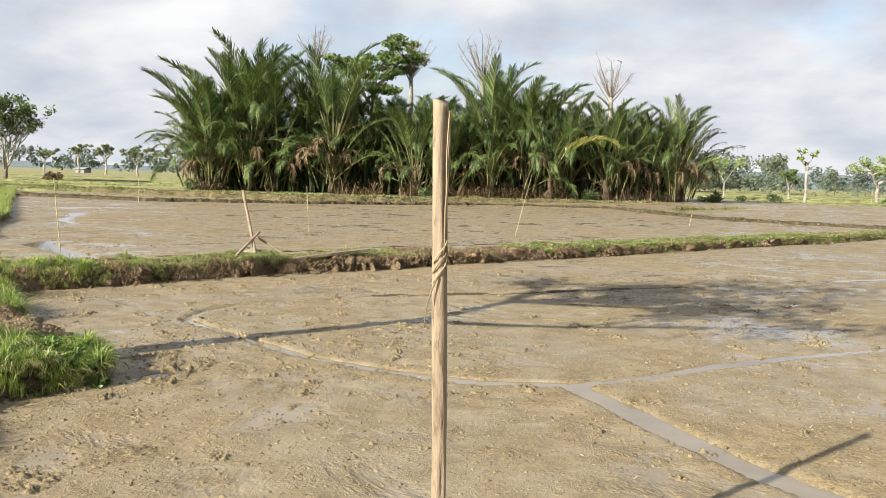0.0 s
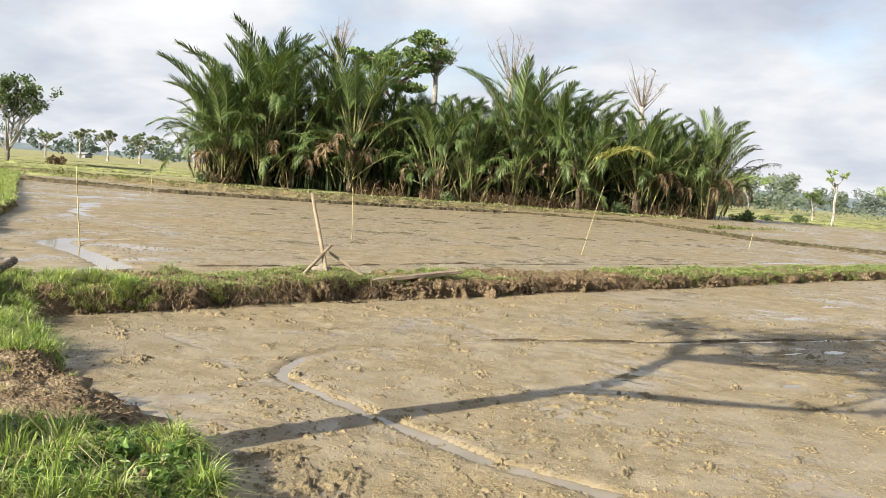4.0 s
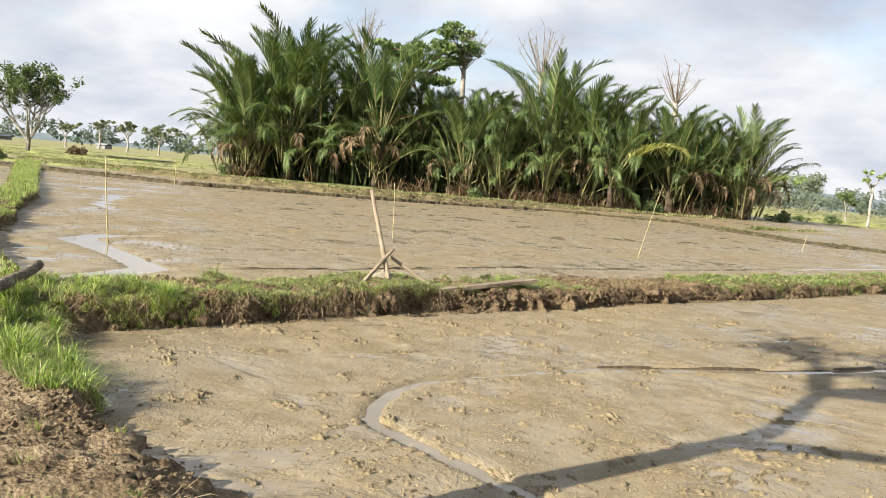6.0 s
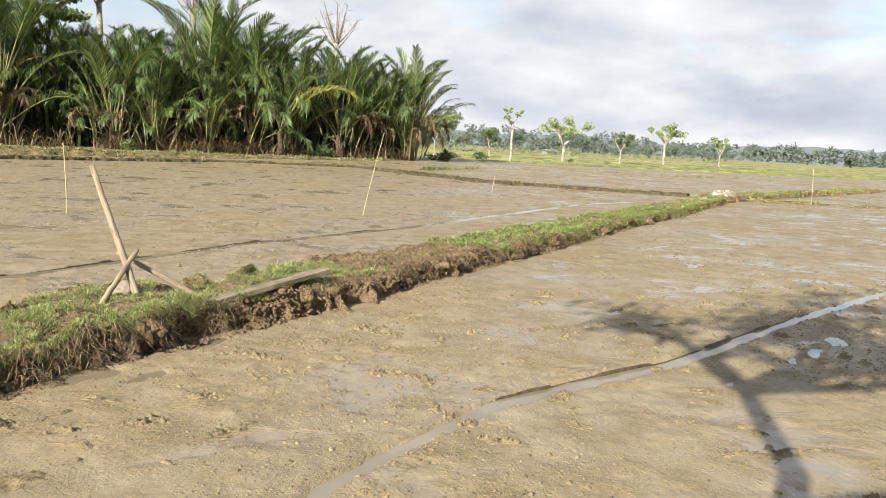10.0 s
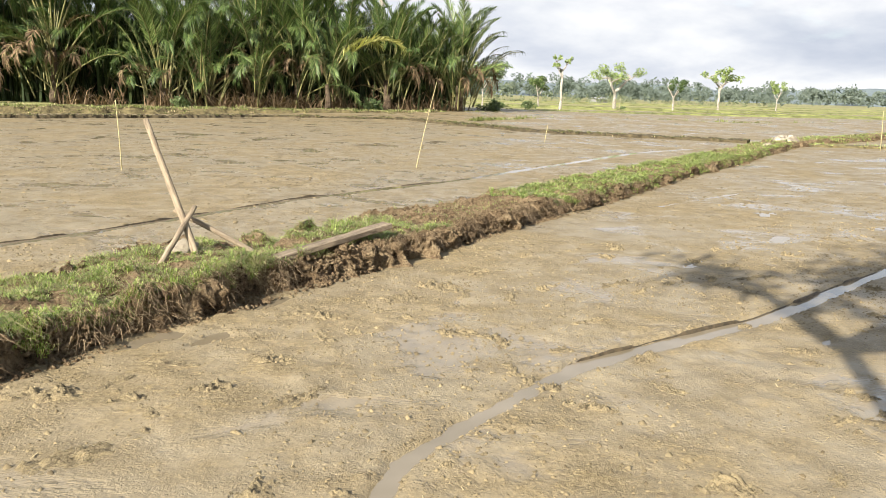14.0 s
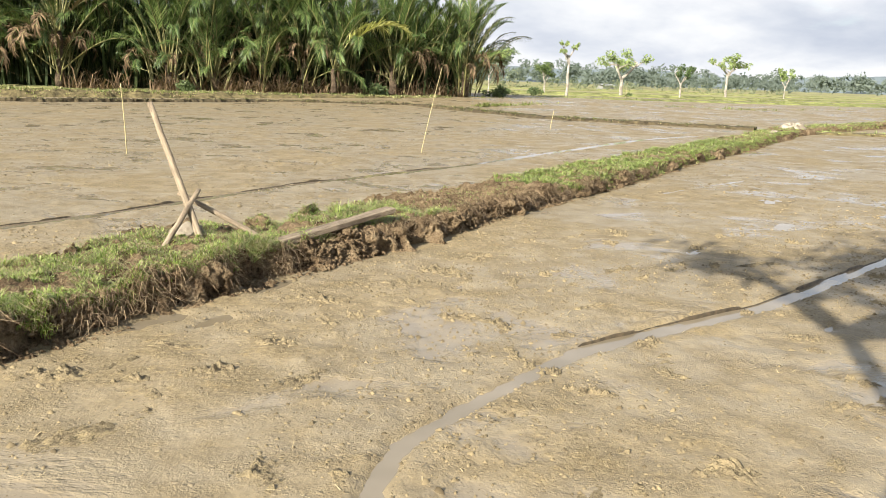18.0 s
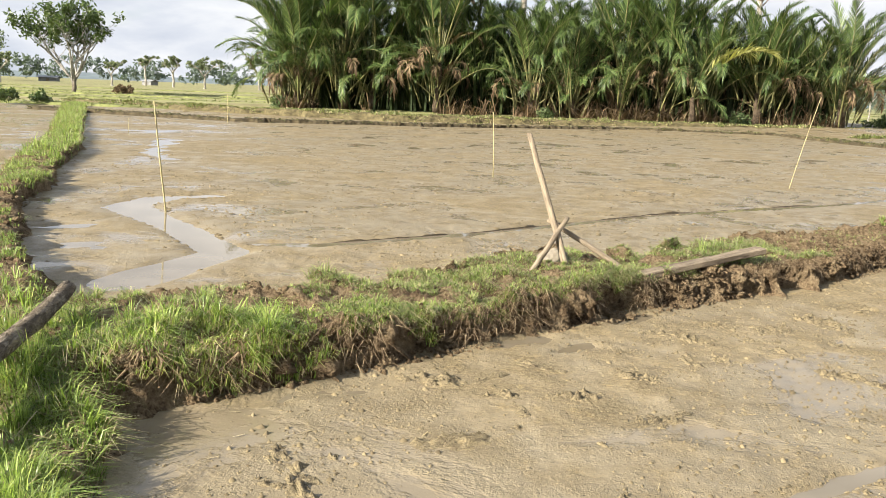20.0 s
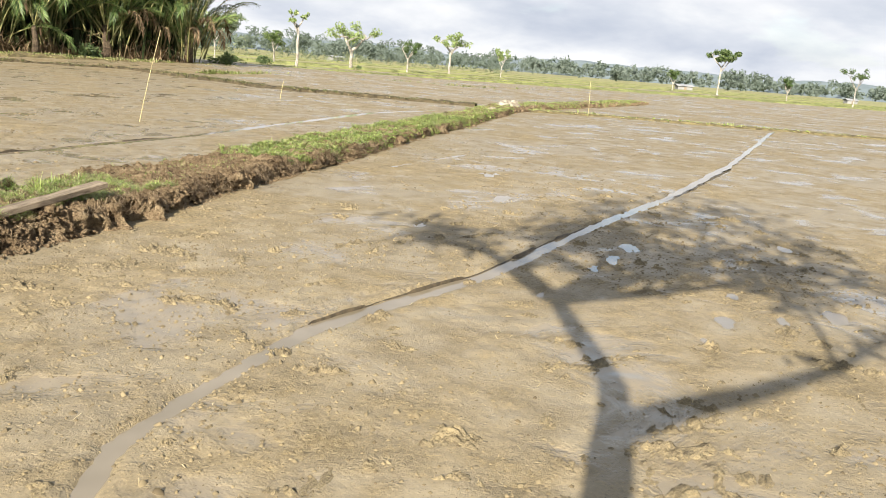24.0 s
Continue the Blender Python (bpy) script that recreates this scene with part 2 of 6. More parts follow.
def bark_material(name, dark, light, pale, scale=6.0, stretch=0.35, patch=1.3, plates=6.0, cover=(0.42, 0.54), climb=0.0, specks=0.0):
    """Fissured bark: plates between dark cracks, with pale lichen patches."""
    m, n = material(name)
    p = n.add("ShaderNodeMapping", {0: n.own, 3: (1, 1, stretch)}).outputs[0]
    a, b, c = n.noise(p, scale, 6, 0.7, 0.3), n.noise(n.own, patch, 6, 0.68, 0.4), n.noise(p, scale * 6, 4, 0.7)
    bent = n.mix(0.14, p, n.add("ShaderNodeTexNoise", {"Vector": p, "Scale": scale * 1.6, "Detail": 5.0, "Roughness": 0.65}).outputs[1])
    crack = n.add("ShaderNodeTexVoronoi", {"Vector": bent, "Scale": scale * plates}, feature="DISTANCE_TO_EDGE").outputs[0]
    fine_c = n.add("ShaderNodeTexVoronoi", {"Vector": bent, "Scale": scale * plates * 3.1}, feature="DISTANCE_TO_EDGE").outputs[0]
    col = n.ramp(n.math("ADD", n.math("MULTIPLY", a, 0.6), n.math("MULTIPLY", c, 0.4)), [(0.38, dark), (0.58, light)])
    lichen = n.ramp(n.math("ADD", n.math("MULTIPLY", b, 0.72), n.math("MULTIPLY", c, 0.28)), [(cover[0], 0.0), (cover[1], 0.95)])
    if climb:
        up = n.math("DIVIDE", n.add("ShaderNodeSeparateXYZ", {0: n.own}).outputs[2], climb)
        lichen = n.math("MULTIPLY", lichen, n.ramp(up, [(0.40, 0.16), (0.78, 1.0)]))
    col = n.mix(lichen, col, n.mix(1.0, pale, n.ramp(c, [(0.3, 0.6), (0.65, 1.1)]), "MULTIPLY"))
    gap = n.math("MULTIPLY", n.ramp(crack, [(0.0, 1.0), (0.09, 0.0)]), n.ramp(a, [(0.40, 0.25), (0.58, 1.0)]))
    col = n.mix(n.math("MULTIPLY", gap, n.math("SUBTRACT", 0.85, n.math("MULTIPLY", lichen, 0.5))), col, dark)
    col = n.mix(n.math("MULTIPLY", n.ramp(fine_c, [(0.0, 0.55), (0.08, 0.0)]), n.math("SUBTRACT", 1.0, n.math("MULTIPLY", lichen, 0.6))), col, dark)
    if specks:
        dots = n.math("ADD", n.math("MULTIPLY", n.noise(n.own, 34, 6, 0.75), 0.7), n.math("MULTIPLY", b, 0.3))
        col = n.mix(n.math("MULTIPLY", n.ramp(dots, [(0.50, 0.0), (0.56, 1.0)]), specks), col, dark)
    h = n.math("ADD", n.math("ADD", n.math("MINIMUM", n.math("MULTIPLY", crack, 5.0), 0.7), n.math("MULTIPLY", n.math("MINIMUM", fine_c, 0.3), 0.8)), n.math("MULTIPLY", a, 0.9))
    surface(n, col, 0.9, h, 0.03, 1.0, 0.2)
    return m


def wood_material(name, dark, light, scale=3.0, stain=(0.07, 0.05, 0.033)):
    m, n = material(name)
    p = n.add("ShaderNodeMapping", {0: n.own, 3: (10, 10, 0.7)}).outputs[0]
    g, s = n.noise(p, scale, 6, 0.65, 0.4), n.noise(n.own, 5, 4, 0.6)
    col = n.ramp(n.math("ADD", n.math("MULTIPLY", g, 0.65), n.math("MULTIPLY", s, 0.35)), [(0.34, dark), (0.58, light)])
    blot = n.noise(n.add("ShaderNodeMapping", {0: n.own, 3: (4, 4, 1)}).outputs[0], 6, 5, 0.7)
    col = n.mix(n.ramp(blot, [(0.54, 0.0), (0.68, 0.8)]), col, stain)
    surface(n, col, 0.8, n.math("ADD", g, blot), 0.012, 0.9, 0.25)
    return m


def stone_material():
    m, n = material("pale stone")
    a, b = n.noise(n.place, 4, 6, 0.65), n.noise(n.place, 30, 5, 0.7)
    col = n.ramp(a, [(0.35, (0.15, 0.125, 0.09)), (0.6, (0.36, 0.32, 0.25))])
    surface(n, col, 0.9, n.math("ADD", a, n.math("MULTIPLY", b, 0.4)), 0.05, 0.8, 0.2)
    return m


def plain_material(name, a, b, scale=2.0, rough=0.8):
    m, n = material(name)
    f = n.noise(n.place, scale, 5, 0.65)
    surface(n, n.ramp(f, [(0.35, a), (0.65, b)]), rough, f, 0.02, 0.4, 0.3)
    return m


MUD, FIELD, SOIL, WATER, DUG = mud_material(), field_material(), soil_material(), water_material(), dug_material()
GRASS = leaf_material("bund grass", [(0.0, (0.50, 0.43, 0.22)), (0.15, (0.34, 0.31, 0.14)), (0.26, (0.105, 0.125, 0.038)), (0.50, (0.265, 0.355, 0.095)), (0.78, (0.42, 0.51, 0.16)), (1.0, (0.60, 0.62, 0.27))], 0.40, 0.40)
GRASS_DEEP = leaf_material("rank bank grass", [(0.0, (0.46, 0.40, 0.19)), (0.10, (0.085, 0.110, 0.030)), (0.40, (0.22, 0.31, 0.072)), (0.72, (0.38, 0.475, 0.125)), (1.0, (0.60, 0.59, 0.21))], 0.38, 0.40)
FAR_GRASS = leaf_material("short far grass", [(0.0, (0.075, 0.080, 0.028)), (0.5, (0.15, 0.175, 0.055)), (1.0, (0.28, 0.31, 0.10))], 0.55, 0.25)
ROOT = leaf_material("dead roots", [(0.0, (0.07, 0.044, 0.024)), (0.5, (0.22, 0.148, 0.082)), (1.0, (0.46, 0.34, 0.20))], 0.85, 0.05)
STRAW = leaf_material("dry straw", [(0.0, (0.17, 0.12, 0.07)), (0.5, (0.38, 0.30, 0.175)), (1.0, (0.56, 0.48, 0.30))], 0.7, 0.15)
FROND = leaf_material("palm leaflets", [(0.0, (0.022, 0.040, 0.014)), (0.35, (0.057, 0.095, 0.028)), (0.72, (0.128, 0.185, 0.054)), (1.0, (0.27, 0.325, 0.110))], 0.42, 0.25, 0.35)
FROND_PALE = leaf_material("yellowing palm leaflets", [(0.0, (0.30, 0.32, 0.09)), (1.0, (0.56, 0.52, 0.20))], 0.4, 0.3)
FROND_DRY = leaf_material("dead palm leaflets", [(0.0, (0.060, 0.038, 0.020)), (0.5, (0.14, 0.092, 0.050)), (1.0, (0.30, 0.215, 0.125))], 0.8, 0.15)
STEM = plain_material("palm stalk", (0.06, 0.064, 0.024), (0.24, 0.225, 0.092), 1.2, 0.5)
PALM_BARK = bark_material("palm bark", (0.035, 0.026, 0.018), (0.12, 0.085, 0.055), (0.20, 0.15, 0.10), 5.0, 2.0)
LEAF = leaf_material("tree leaves", [(0.0, (0.04, 0.07, 0.024)), (0.6, (0.085, 0.13, 0.042)), (1.0, (0.19, 0.235, 0.085))], 0.4, 0.3)
LEAF_LIGHT = leaf_material("light tree leaves", [(0.0, (0.13, 0.18, 0.07)), (0.6, (0.24, 0.31, 0.11)), (1.0, (0.36, 0.42, 0.17))], 0.5, 0.3)
UMBRELLA = leaf_material("broad umbrella leaves", [(0.0, (0.05, 0.085, 0.028)), (0.6, (0.115, 0.17, 0.052)), (1.0, (0.24, 0.30, 0.11))], 0.45, 0.3)
LEAF_MID = leaf_material("leaves of the wood edge", [(0.0, (0.06, 0.09, 0.038)), (0.6, (0.105, 0.145, 0.056)), (1.0, (0.18, 0.225, 0.09))], 0.5, 0.3)
# grey-green paled in the base colour to stand for haze over the fields
LEAF_FAR = leaf_material("distant leaves paled for haze", [(0.0, (0.14, 0.165, 0.10)), (0.6, (0.20, 0.225, 0.14)), (1.0, (0.29, 0.31, 0.195))], 0.6, 0.4)
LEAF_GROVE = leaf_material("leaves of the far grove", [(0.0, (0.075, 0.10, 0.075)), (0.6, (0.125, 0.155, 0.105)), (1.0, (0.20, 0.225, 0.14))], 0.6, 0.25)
LEAF_OPEN = leaf_material("leaves of the field tree", [(0.0, (0.045, 0.070, 0.024)), (0.55, (0.095, 0.135, 0.045)), (1.0, (0.22, 0.26, 0.10))], 0.4, 0.35)
BARK = bark_material("rough grey bark", (0.055, 0.042, 0.030), (0.27, 0.22, 0.155), (0.60, 0.58, 0.53), 6.0, 0.62, 2.1, 5.0, (0.37, 0.46), 1.9, 0.75)
ROOT_BARK = bark_material("earthy root bark", (0.05, 0.036, 0.022), (0.20, 0.15, 0.095), (0.36, 0.29, 0.20), 6.0, 0.8, 3.0, 2.0, (0.5, 0.6))
BARK_PALE = bark_material("pale bark", (0.16, 0.135, 0.10), (0.36, 0.33, 0.27), (0.52, 0.49, 0.43), 3.0, 0.6)
WOOD_PALE = wood_material("peeled wood", (0.11, 0.082, 0.055), (0.305, 0.245, 0.17))
WOOD_GREY = wood_material("weathered wood", (0.07, 0.052, 0.036), (0.27, 0.215, 0.15))
POST_WOOD = wood_material("peeled post wood", (0.145, 0.108, 0.070), (0.305, 0.242, 0.164), 2.2, (0.085, 0.060, 0.037))
BAMBOO = wood_material("bamboo", (0.22, 0.18, 0.08), (0.42, 0.37, 0.20))
STONE = stone_material()
HEAP = heap_material()
CRUMB = leaf_material("mud crumbs and rotted straw", [(0.0, (0.085, 0.064, 0.038)), (0.40, (0.185, 0.146, 0.085)), (0.75, (0.225, 0.178, 0.102)), (1.0, (0.28, 0.224, 0.130))], 0.85, 0.0, 0.15)
# wet mud colour that also holds the shadow of the undercut crack
WET_SHADE_SOIL = plain_material("wet mud darkened for crack shade", (0.028, 0.021, 0.013), (0.10, 0.076, 0.045), 14.0, 0.6)
LOG_BARK = bark_material("weathered log bark", (0.10, 0.078, 0.054), (0.33, 0.265, 0.185), (0.43, 0.37, 0.285), 7.0, 0.5, 5.0, 2.5, (0.48, 0.58))
# pale blue-grey leaves: distance haze painted into the base colour
HAZE_LEAF = leaf_material("far wood leaves tinted for haze", [(0.0, (0.115, 0.145, 0.135)), (0.6, (0.14, 0.17, 0.15)), (1.0, (0.165, 0.195, 0.165))], 0.8, 0.30, 0.1)
# shaded copy of the palm leaf: the grove's inner shade is in its colour
SHADE_LEAF = leaf_material("palm leaves darkened for grove shade", [(0.0, (0.014, 0.022, 0.008)), (0.6, (0.026, 0.042, 0.012)), (1.0, (0.060, 0.070, 0.022))], 0.6, 0.06, 0.2)
# bluish hill tone also carries the haze of distance
HAZE_HILL = plain_material("haze-tinted wooded hills", (0.115, 0.145, 0.16), (0.16, 0.195, 0.20), 0.03, 0.95)
VERGE = plain_material("trodden grassy soil", (0.048, 0.038, 0.018), (0.17, 0.140, 0.066), 5.0, 0.95)
FAR_BANK = plain_material("grassy field bank", (0.085, 0.090, 0.032), (0.25, 0.265, 0.090), 0.8, 0.95)
TUFT = leaf_material("dark tufts of the back bank", [(0.0, (0.040, 0.040, 0.015)), (0.6, (0.095, 0.100, 0.036)), (1.0, (0.20, 0.205, 0.075))], 0.6, 0.2)
DARK_BANK = plain_material("dark damp soil", (0.026, 0.020, 0.011), (0.095, 0.075, 0.040), 4.0, 0.95)
WALL = plain_material("painted wall", (0.17, 0.17, 0.165), (0.24, 0.24, 0.23), 0.8)
ROOF = plain_material("sheet roof", (0.20, 0.205, 0.21), (0.29, 0.295, 0.30), 0.8, 0.7)


# ---------------------------------------------------------------- helpers
def hash01(ix, iy, k=0):
    h = (ix.astype(np.int64) * 374761393 + iy.astype(np.int64) * 668265263 + k * 974634777) & 0x7FFFFFFF
    h = ((h ^ (h >> 13)) * 1274126177) & 0x7FFFFFFF
    return ((h ^ (h >> 16)) & 0xFFFF) / 65535.0


def vnoise(x, y, k=0):
    """Smooth value noise, 0 to 1."""
    x, y = np.asarray(x, float), np.asarray(y, float)
    ix, iy = np.floor(x), np.floor(y)
    fx, fy = x - ix, y - iy
    fx, fy = fx * fx * (3 - 2 * fx), fy * fy * (3 - 2 * fy)
    a, b = hash01(ix, iy, k), hash01(ix + 1, iy, k)
    c, d = hash01(ix, iy + 1, k), hash01(ix + 1, iy + 1, k)
    return (a * (1 - fx) + b * fx) * (1 - fy) + (c * (1 - fx) + d * fx) * fy


def fbm(x, y, k=0, octaves=4, gain=0.5):
    x, y = np.asarray(x, float), np.asarray(y, float)
    total, amp, norm = 0.0, 1.0, 0.0
    for o in range(octaves):
        total = total + amp * vnoise(x * 2 ** o + 17.3 * o, y * 2 ** o - 9.1 * o, k + o)
        norm += amp
        amp *= gain
    return total / norm


def smooth(a, b, x):
    t = np.clip((np.asarray(x, float) - a) / (b - a), 0, 1)
    return t * t * (3 - 2 * t)


def mesh_np(name, co, faces, mats=(), index=None, soft=True):
    """A mesh from numpy arrays, all faces with equally many corners."""
    me = bpy.data.meshes.new(name)
    co, faces = np.asarray(co, np.float32), np.asarray(faces, np.int32)
    n, k = faces.shape
    me.vertices.add(len(co))
    me.vertices.foreach_set("co", co.ravel())
    me.loops.add(n * k)
    me.loops.foreach_set("vertex_index", faces.ravel())
    me.polygons.add(n)
    me.polygons.foreach_set("loop_start", np.arange(0, n * k, k, dtype=np.int32))
    me.polygons.foreach_set("loop_total", np.full(n, k, np.int32))
    for m in mats:
        me.materials.append(m)
    if index is not None:
        me.polygons.foreach_set("material_index", np.asarray(index, np.int32))
    if soft:
        me.polygons.foreach_set("use_smooth", np.ones(n, bool))
    me.update(calc_edges=True)
    me.validate()
    return me


def child(ob, parent):
    ob.parent = parent
    return ob


def part(name, me, mat, parent, label="", m=None):
    """One mesh as one part under a thing."""
    if mat is not None and not me.materials:
        me.materials.append(mat)
    ob = child(new(name, me), parent)
    if m is not None:
        ob.matrix_basis = m
    if label:
        tagged(ob, label)
    return ob


def empty_thing(name, at, label, category, group="", turn=0.0):
    e = new(name)
    e.empty_display_size = 0.2
    e.matrix_basis = pose(*at, 0, 0, turn)
    return tagged(e, label, category, group)


def tube(points, radii, sides=8, rough=0.0, seed=0, cap=True):
    """A tapered tube along points: vertices and quads as lists."""
    pts = [Vector(p) for p in points]
    rng = random.Random(seed)
    co, faces = [], []
    up = Vector((0.13, 0.97, 0.21))
    for i, p in enumerate(pts):
        t = (pts[min(i + 1, len(pts) - 1)] - pts[max(i - 1, 0)]).normalized()
        a = t.cross(up)
        if a.length < 0.2:
            a = t.cross(Vector((1, 0, 0)))
        a.normalize()
        b = t.cross(a)
        for j in range(sides):
            w = 2 * math.pi * j / sides
            r = radii[i] * (1 + rough * (rng.random() - 0.5) * 2)
            co.append(p + a * (r * math.cos(w)) + b * (r * math.sin(w)))
    for i in range(len(pts) - 1):
        for j in range(sides):
            k = (j + 1) % sides
            faces.append((i * sides + j, i * sides + k, (i + 1) * sides + k, (i + 1) * sides + j))
    if cap:
        n0 = len(co)
        co.append(pts[0])
        co.append(pts[-1])
        m = (len(pts) - 1) * sides
        for j in range(sides):
            k = (j + 1) % sides
            faces.append((n0, k, j, j))
            faces.append((n0 + 1, m + j, m + k, m + k))
    return co, faces


def join(pieces):
    co, faces = [], []
    for c, f in pieces:
        b = len(co)
        co += [tuple(v) for v in c]
        faces += [tuple(i + b for i in q) for q in f]
    return co, faces


def mesh_list(name, co, faces, mat=None, soft=True):
    me = bpy.data.meshes.new(name)
    clean = []
    for f in faces:
        g = []
        for i in f:
            if i not in g:
                g.append(i)
        clean.append(g)
    me.from_pydata([tuple(v) for v in co], [], clean)
    if mat:
        me.materials.append(mat)
    if soft:
        me.polygons.foreach_set("use_smooth", np.ones(len(me.polygons), bool))
    me.update()
    return me


# ---------------------------------------------------------------- the plan: banks, channels, ground
class Bank:
    """An earth bank between the paddies: centre line with half width and height, foot on the mud."""

    def __init__(self, rows, step=0.08, seed=1, hollows=(), wild=1.0, lead=0.0, calm=None):
        self.hollows, self.wild, self.calm = hollows, wild, calm
        r = np.array(rows, float)
        d = np.r_[0, np.cumsum(np.hypot(np.diff(r[:, 0]), np.diff(r[:, 1])))]
        s = np.arange(0, d[-1], step)
        self.s, self.step, self.seed = s - lead, step, seed
        self.x, self.y, self.h, self.top = (np.interp(s, d, r[:, i]) for i in range(4))
        k = max(1, int(0.6 / step))
        for _ in range(2):
            pad = lambda v: np.convolve(np.r_[np.full(k, v[0]), v, np.full(k, v[-1])], np.ones(2 * k + 1) / (2 * k + 1), "valid")
            self.x, self.y = pad(self.x), pad(self.y)
        tx, ty = np.gradient(self.x), np.gradient(self.y)
        n = np.hypot(tx, ty)
        self.nx, self.ny = ty / n, -tx / n   # to the right of the way

    def lift(self, x, y, s, u, h, top):
        """Height of the surface at u across (in half widths)."""
        ragged = 0.30 * (fbm(s * 1.7, u * 0 + self.seed, self.seed, 4) - 0.5) * np.sign(u) * 2
        a = np.abs(u) * (1 + ragged)
        body = 1 - smooth(0.82, 1.07, a)
        crest = 0.82 + 0.5 * (fbm(x * 1.1, y * 1.1, self.seed + 3, 4) - 0.4) - 0.10 * np.clip(a, 0, 1) ** 2
        lump = (0.11 * (fbm(x * 4, y * 4, self.seed + 7, 5, 0.65) - 0.5) - 0.16 * np.abs(fbm(x * 7, y * 7, self.seed + 17, 3, 0.6) - 0.5)) * smooth(1.35, 0.9, a)
        lump = lump + 0.075 * (fbm(x * 13, y * 13, self.seed + 23, 3, 0.6) - 0.5) * smooth(1.2, 1.0, a) * (0.4 + 0.6 * smooth(0.6, 0.85, a))
        z = top * body * crest + lump * self.wild * np.minimum(1, top / 0.25) - 0.07 * smooth(1.0, 1.3, a)
        for hx, hy, hr, deep in self.hollows:
            d = np.hypot(x - hx, y - hy) / hr + 0.5 * (fbm(x * 3.5, y * 3.5, self.seed + 41, 3) - 0.5)
            z = z - deep * smooth(1.1, 0.55, d) * smooth(1.1, 0.85, a)
        return z

    def build(self, name, label, across=29, fine=1e6, mat=None):
        u = np.linspace(-1.35, 1.35, across)
        k = min(len(self.s), int(fine / self.step))
        pick = np.r_[np.arange(k), np.arange(k, len(self.s), 4)]
        S, U = np.meshgrid(pick, u, indexing="ij")
        x = self.x[S] + self.nx[S] * U * self.h[S]
        y = self.y[S] + self.ny[S] * U * self.h[S]
        z = self.lift(x, y, self.s[S], U, self.h[S], self.top[S])
        # crumbling clods push the flanks in and out
        push = (0.46 * (fbm(x * 4 + z * 6, y * 4 - z * 5, self.seed + 11, 5, 0.68) - 0.5) - 0.34 * np.abs(fbm(x * 6 - z * 9, y * 6 + z * 8, self.seed + 13, 4, 0.6) - 0.5)) * smooth(0.5, 0.9, np.abs(U))
        lip = 0.14 * (z / self.top[S] - 0.5) * smooth(0.78, 0.92, np.abs(U)) * smooth(0.35, 0.6, fbm(x * 1.3, y * 1.3, self.seed + 29, 3)) * smooth(1.35, 1.2, np.abs(U))
        push = push + lip
        if self.calm:
            push = push * smooth(0.3, 1.0, np.hypot(x - self.calm[0], y - self.calm[1])) - 0.06 * smooth(1.0, 0.3, np.hypot(x - self.calm[0], y - self.calm[1])) * smooth(0.8, 1.0, np.abs(U))
        x, y = x + self.nx[S] * push * np.sign(U), y + self.ny[S] * push * np.sign(U)
        i = np.arange(len(pick) - 1)[:, None] * across + np.arange(across - 1)[None]
        i = i.ravel()
        me = mesh_np(name, np.c_[x.ravel(), y.ravel(), z.ravel()], np.c_[i, i + across, i + across + 1, i + 1], [mat or SOIL])
        return tagged(new(name, me), label, "earth bank", kind="structure")

    def sample(self, count, rng, lo=-1.1, hi=1.1, s0=0.0, s1=1e9):
        """Random places on the bank: x, y, z, u, s."""
        a, b = np.searchsorted(self.s, [s0, s1])
        k = rng.integers(a, max(a + 1, min(b, len(self.s))), count)
        u = rng.uniform(lo, hi, count)
        x = self.x[k] + self.nx[k] * u * self.h[k]
        y = self.y[k] + self.ny[k] * u * self.h[k]
        return x, y, self.lift(x, y, self.s[k], u, self.h[k], self.top[k]), u, self.s[k]


WEST = Bank([(0.9, -4.0, 0.8, 0.16), (-0.6, -0.6, 0.8, 0.16), (-2.8, 2.2, 0.6, 0.16), (-4.05, 4.4, 0.62, 0.26), (-4.1, 5.9, 1.1, 0.38), (-4.95, 7.5, 0.9, 0.25), (-6.0, 9.0, 0.64, 0.18), (-7.3, 11.2, 0.75, 0.26), (-7.9, 12.3, 0.2, 0.02)], 0.04, 2)
SPUR = Bank([(-4.4, 5.6, 0.5, 0.38), (-3.4, 6.02, 0.80, 0.34), (-2.45, 6.35, 0.42, 0.16)], 0.05, 5)
MAIN = Bank([(-9.1, 10.95, 0.25, 0.02), (-8.0, 11.1, 0.9, 0.32), (-6.6, 11.45, 0.98, 0.33), (-5.2, 12.5, 0.82, 0.34), (-4.25, 13.25, 0.76, 0.34), (-3.3, 14.3, 0.82, 0.34), (-2.1, 15.35, 0.84, 0.32), (-0.97, 16.16, 0.78, 0.30), (0.42, 17.37, 0.70, 0.28), (2.38, 19.01, 0.69, 0.27), (6.98, 23.11, 0.69, 0.26), (12.48, 27.81, 0.70, 0.26), (20.35, 34.85, 0.75, 0.28), (32, 41.5, 0.7, 0.28), (47, 50, 0.7, 0.28)], 0.03, 3,
            [(-2.95, 15.15, 0.42, 0.20), (-2.35, 15.65, 0.42, 0.20), (-1.75, 16.1, 0.35, 0.15), (-5.7, 12.85, 0.24, 0.22), (-5.0, 13.35, 0.28, 0.22), (-4.45, 13.75, 0.24, 0.20), (-6.4, 12.1, 0.22, 0.16), (-4.05, 13.0, 0.20, 0.12), (-5.5, 12.2, 0.20, 0.12)], 1.5, 1.11, (-6.0, 10.75))
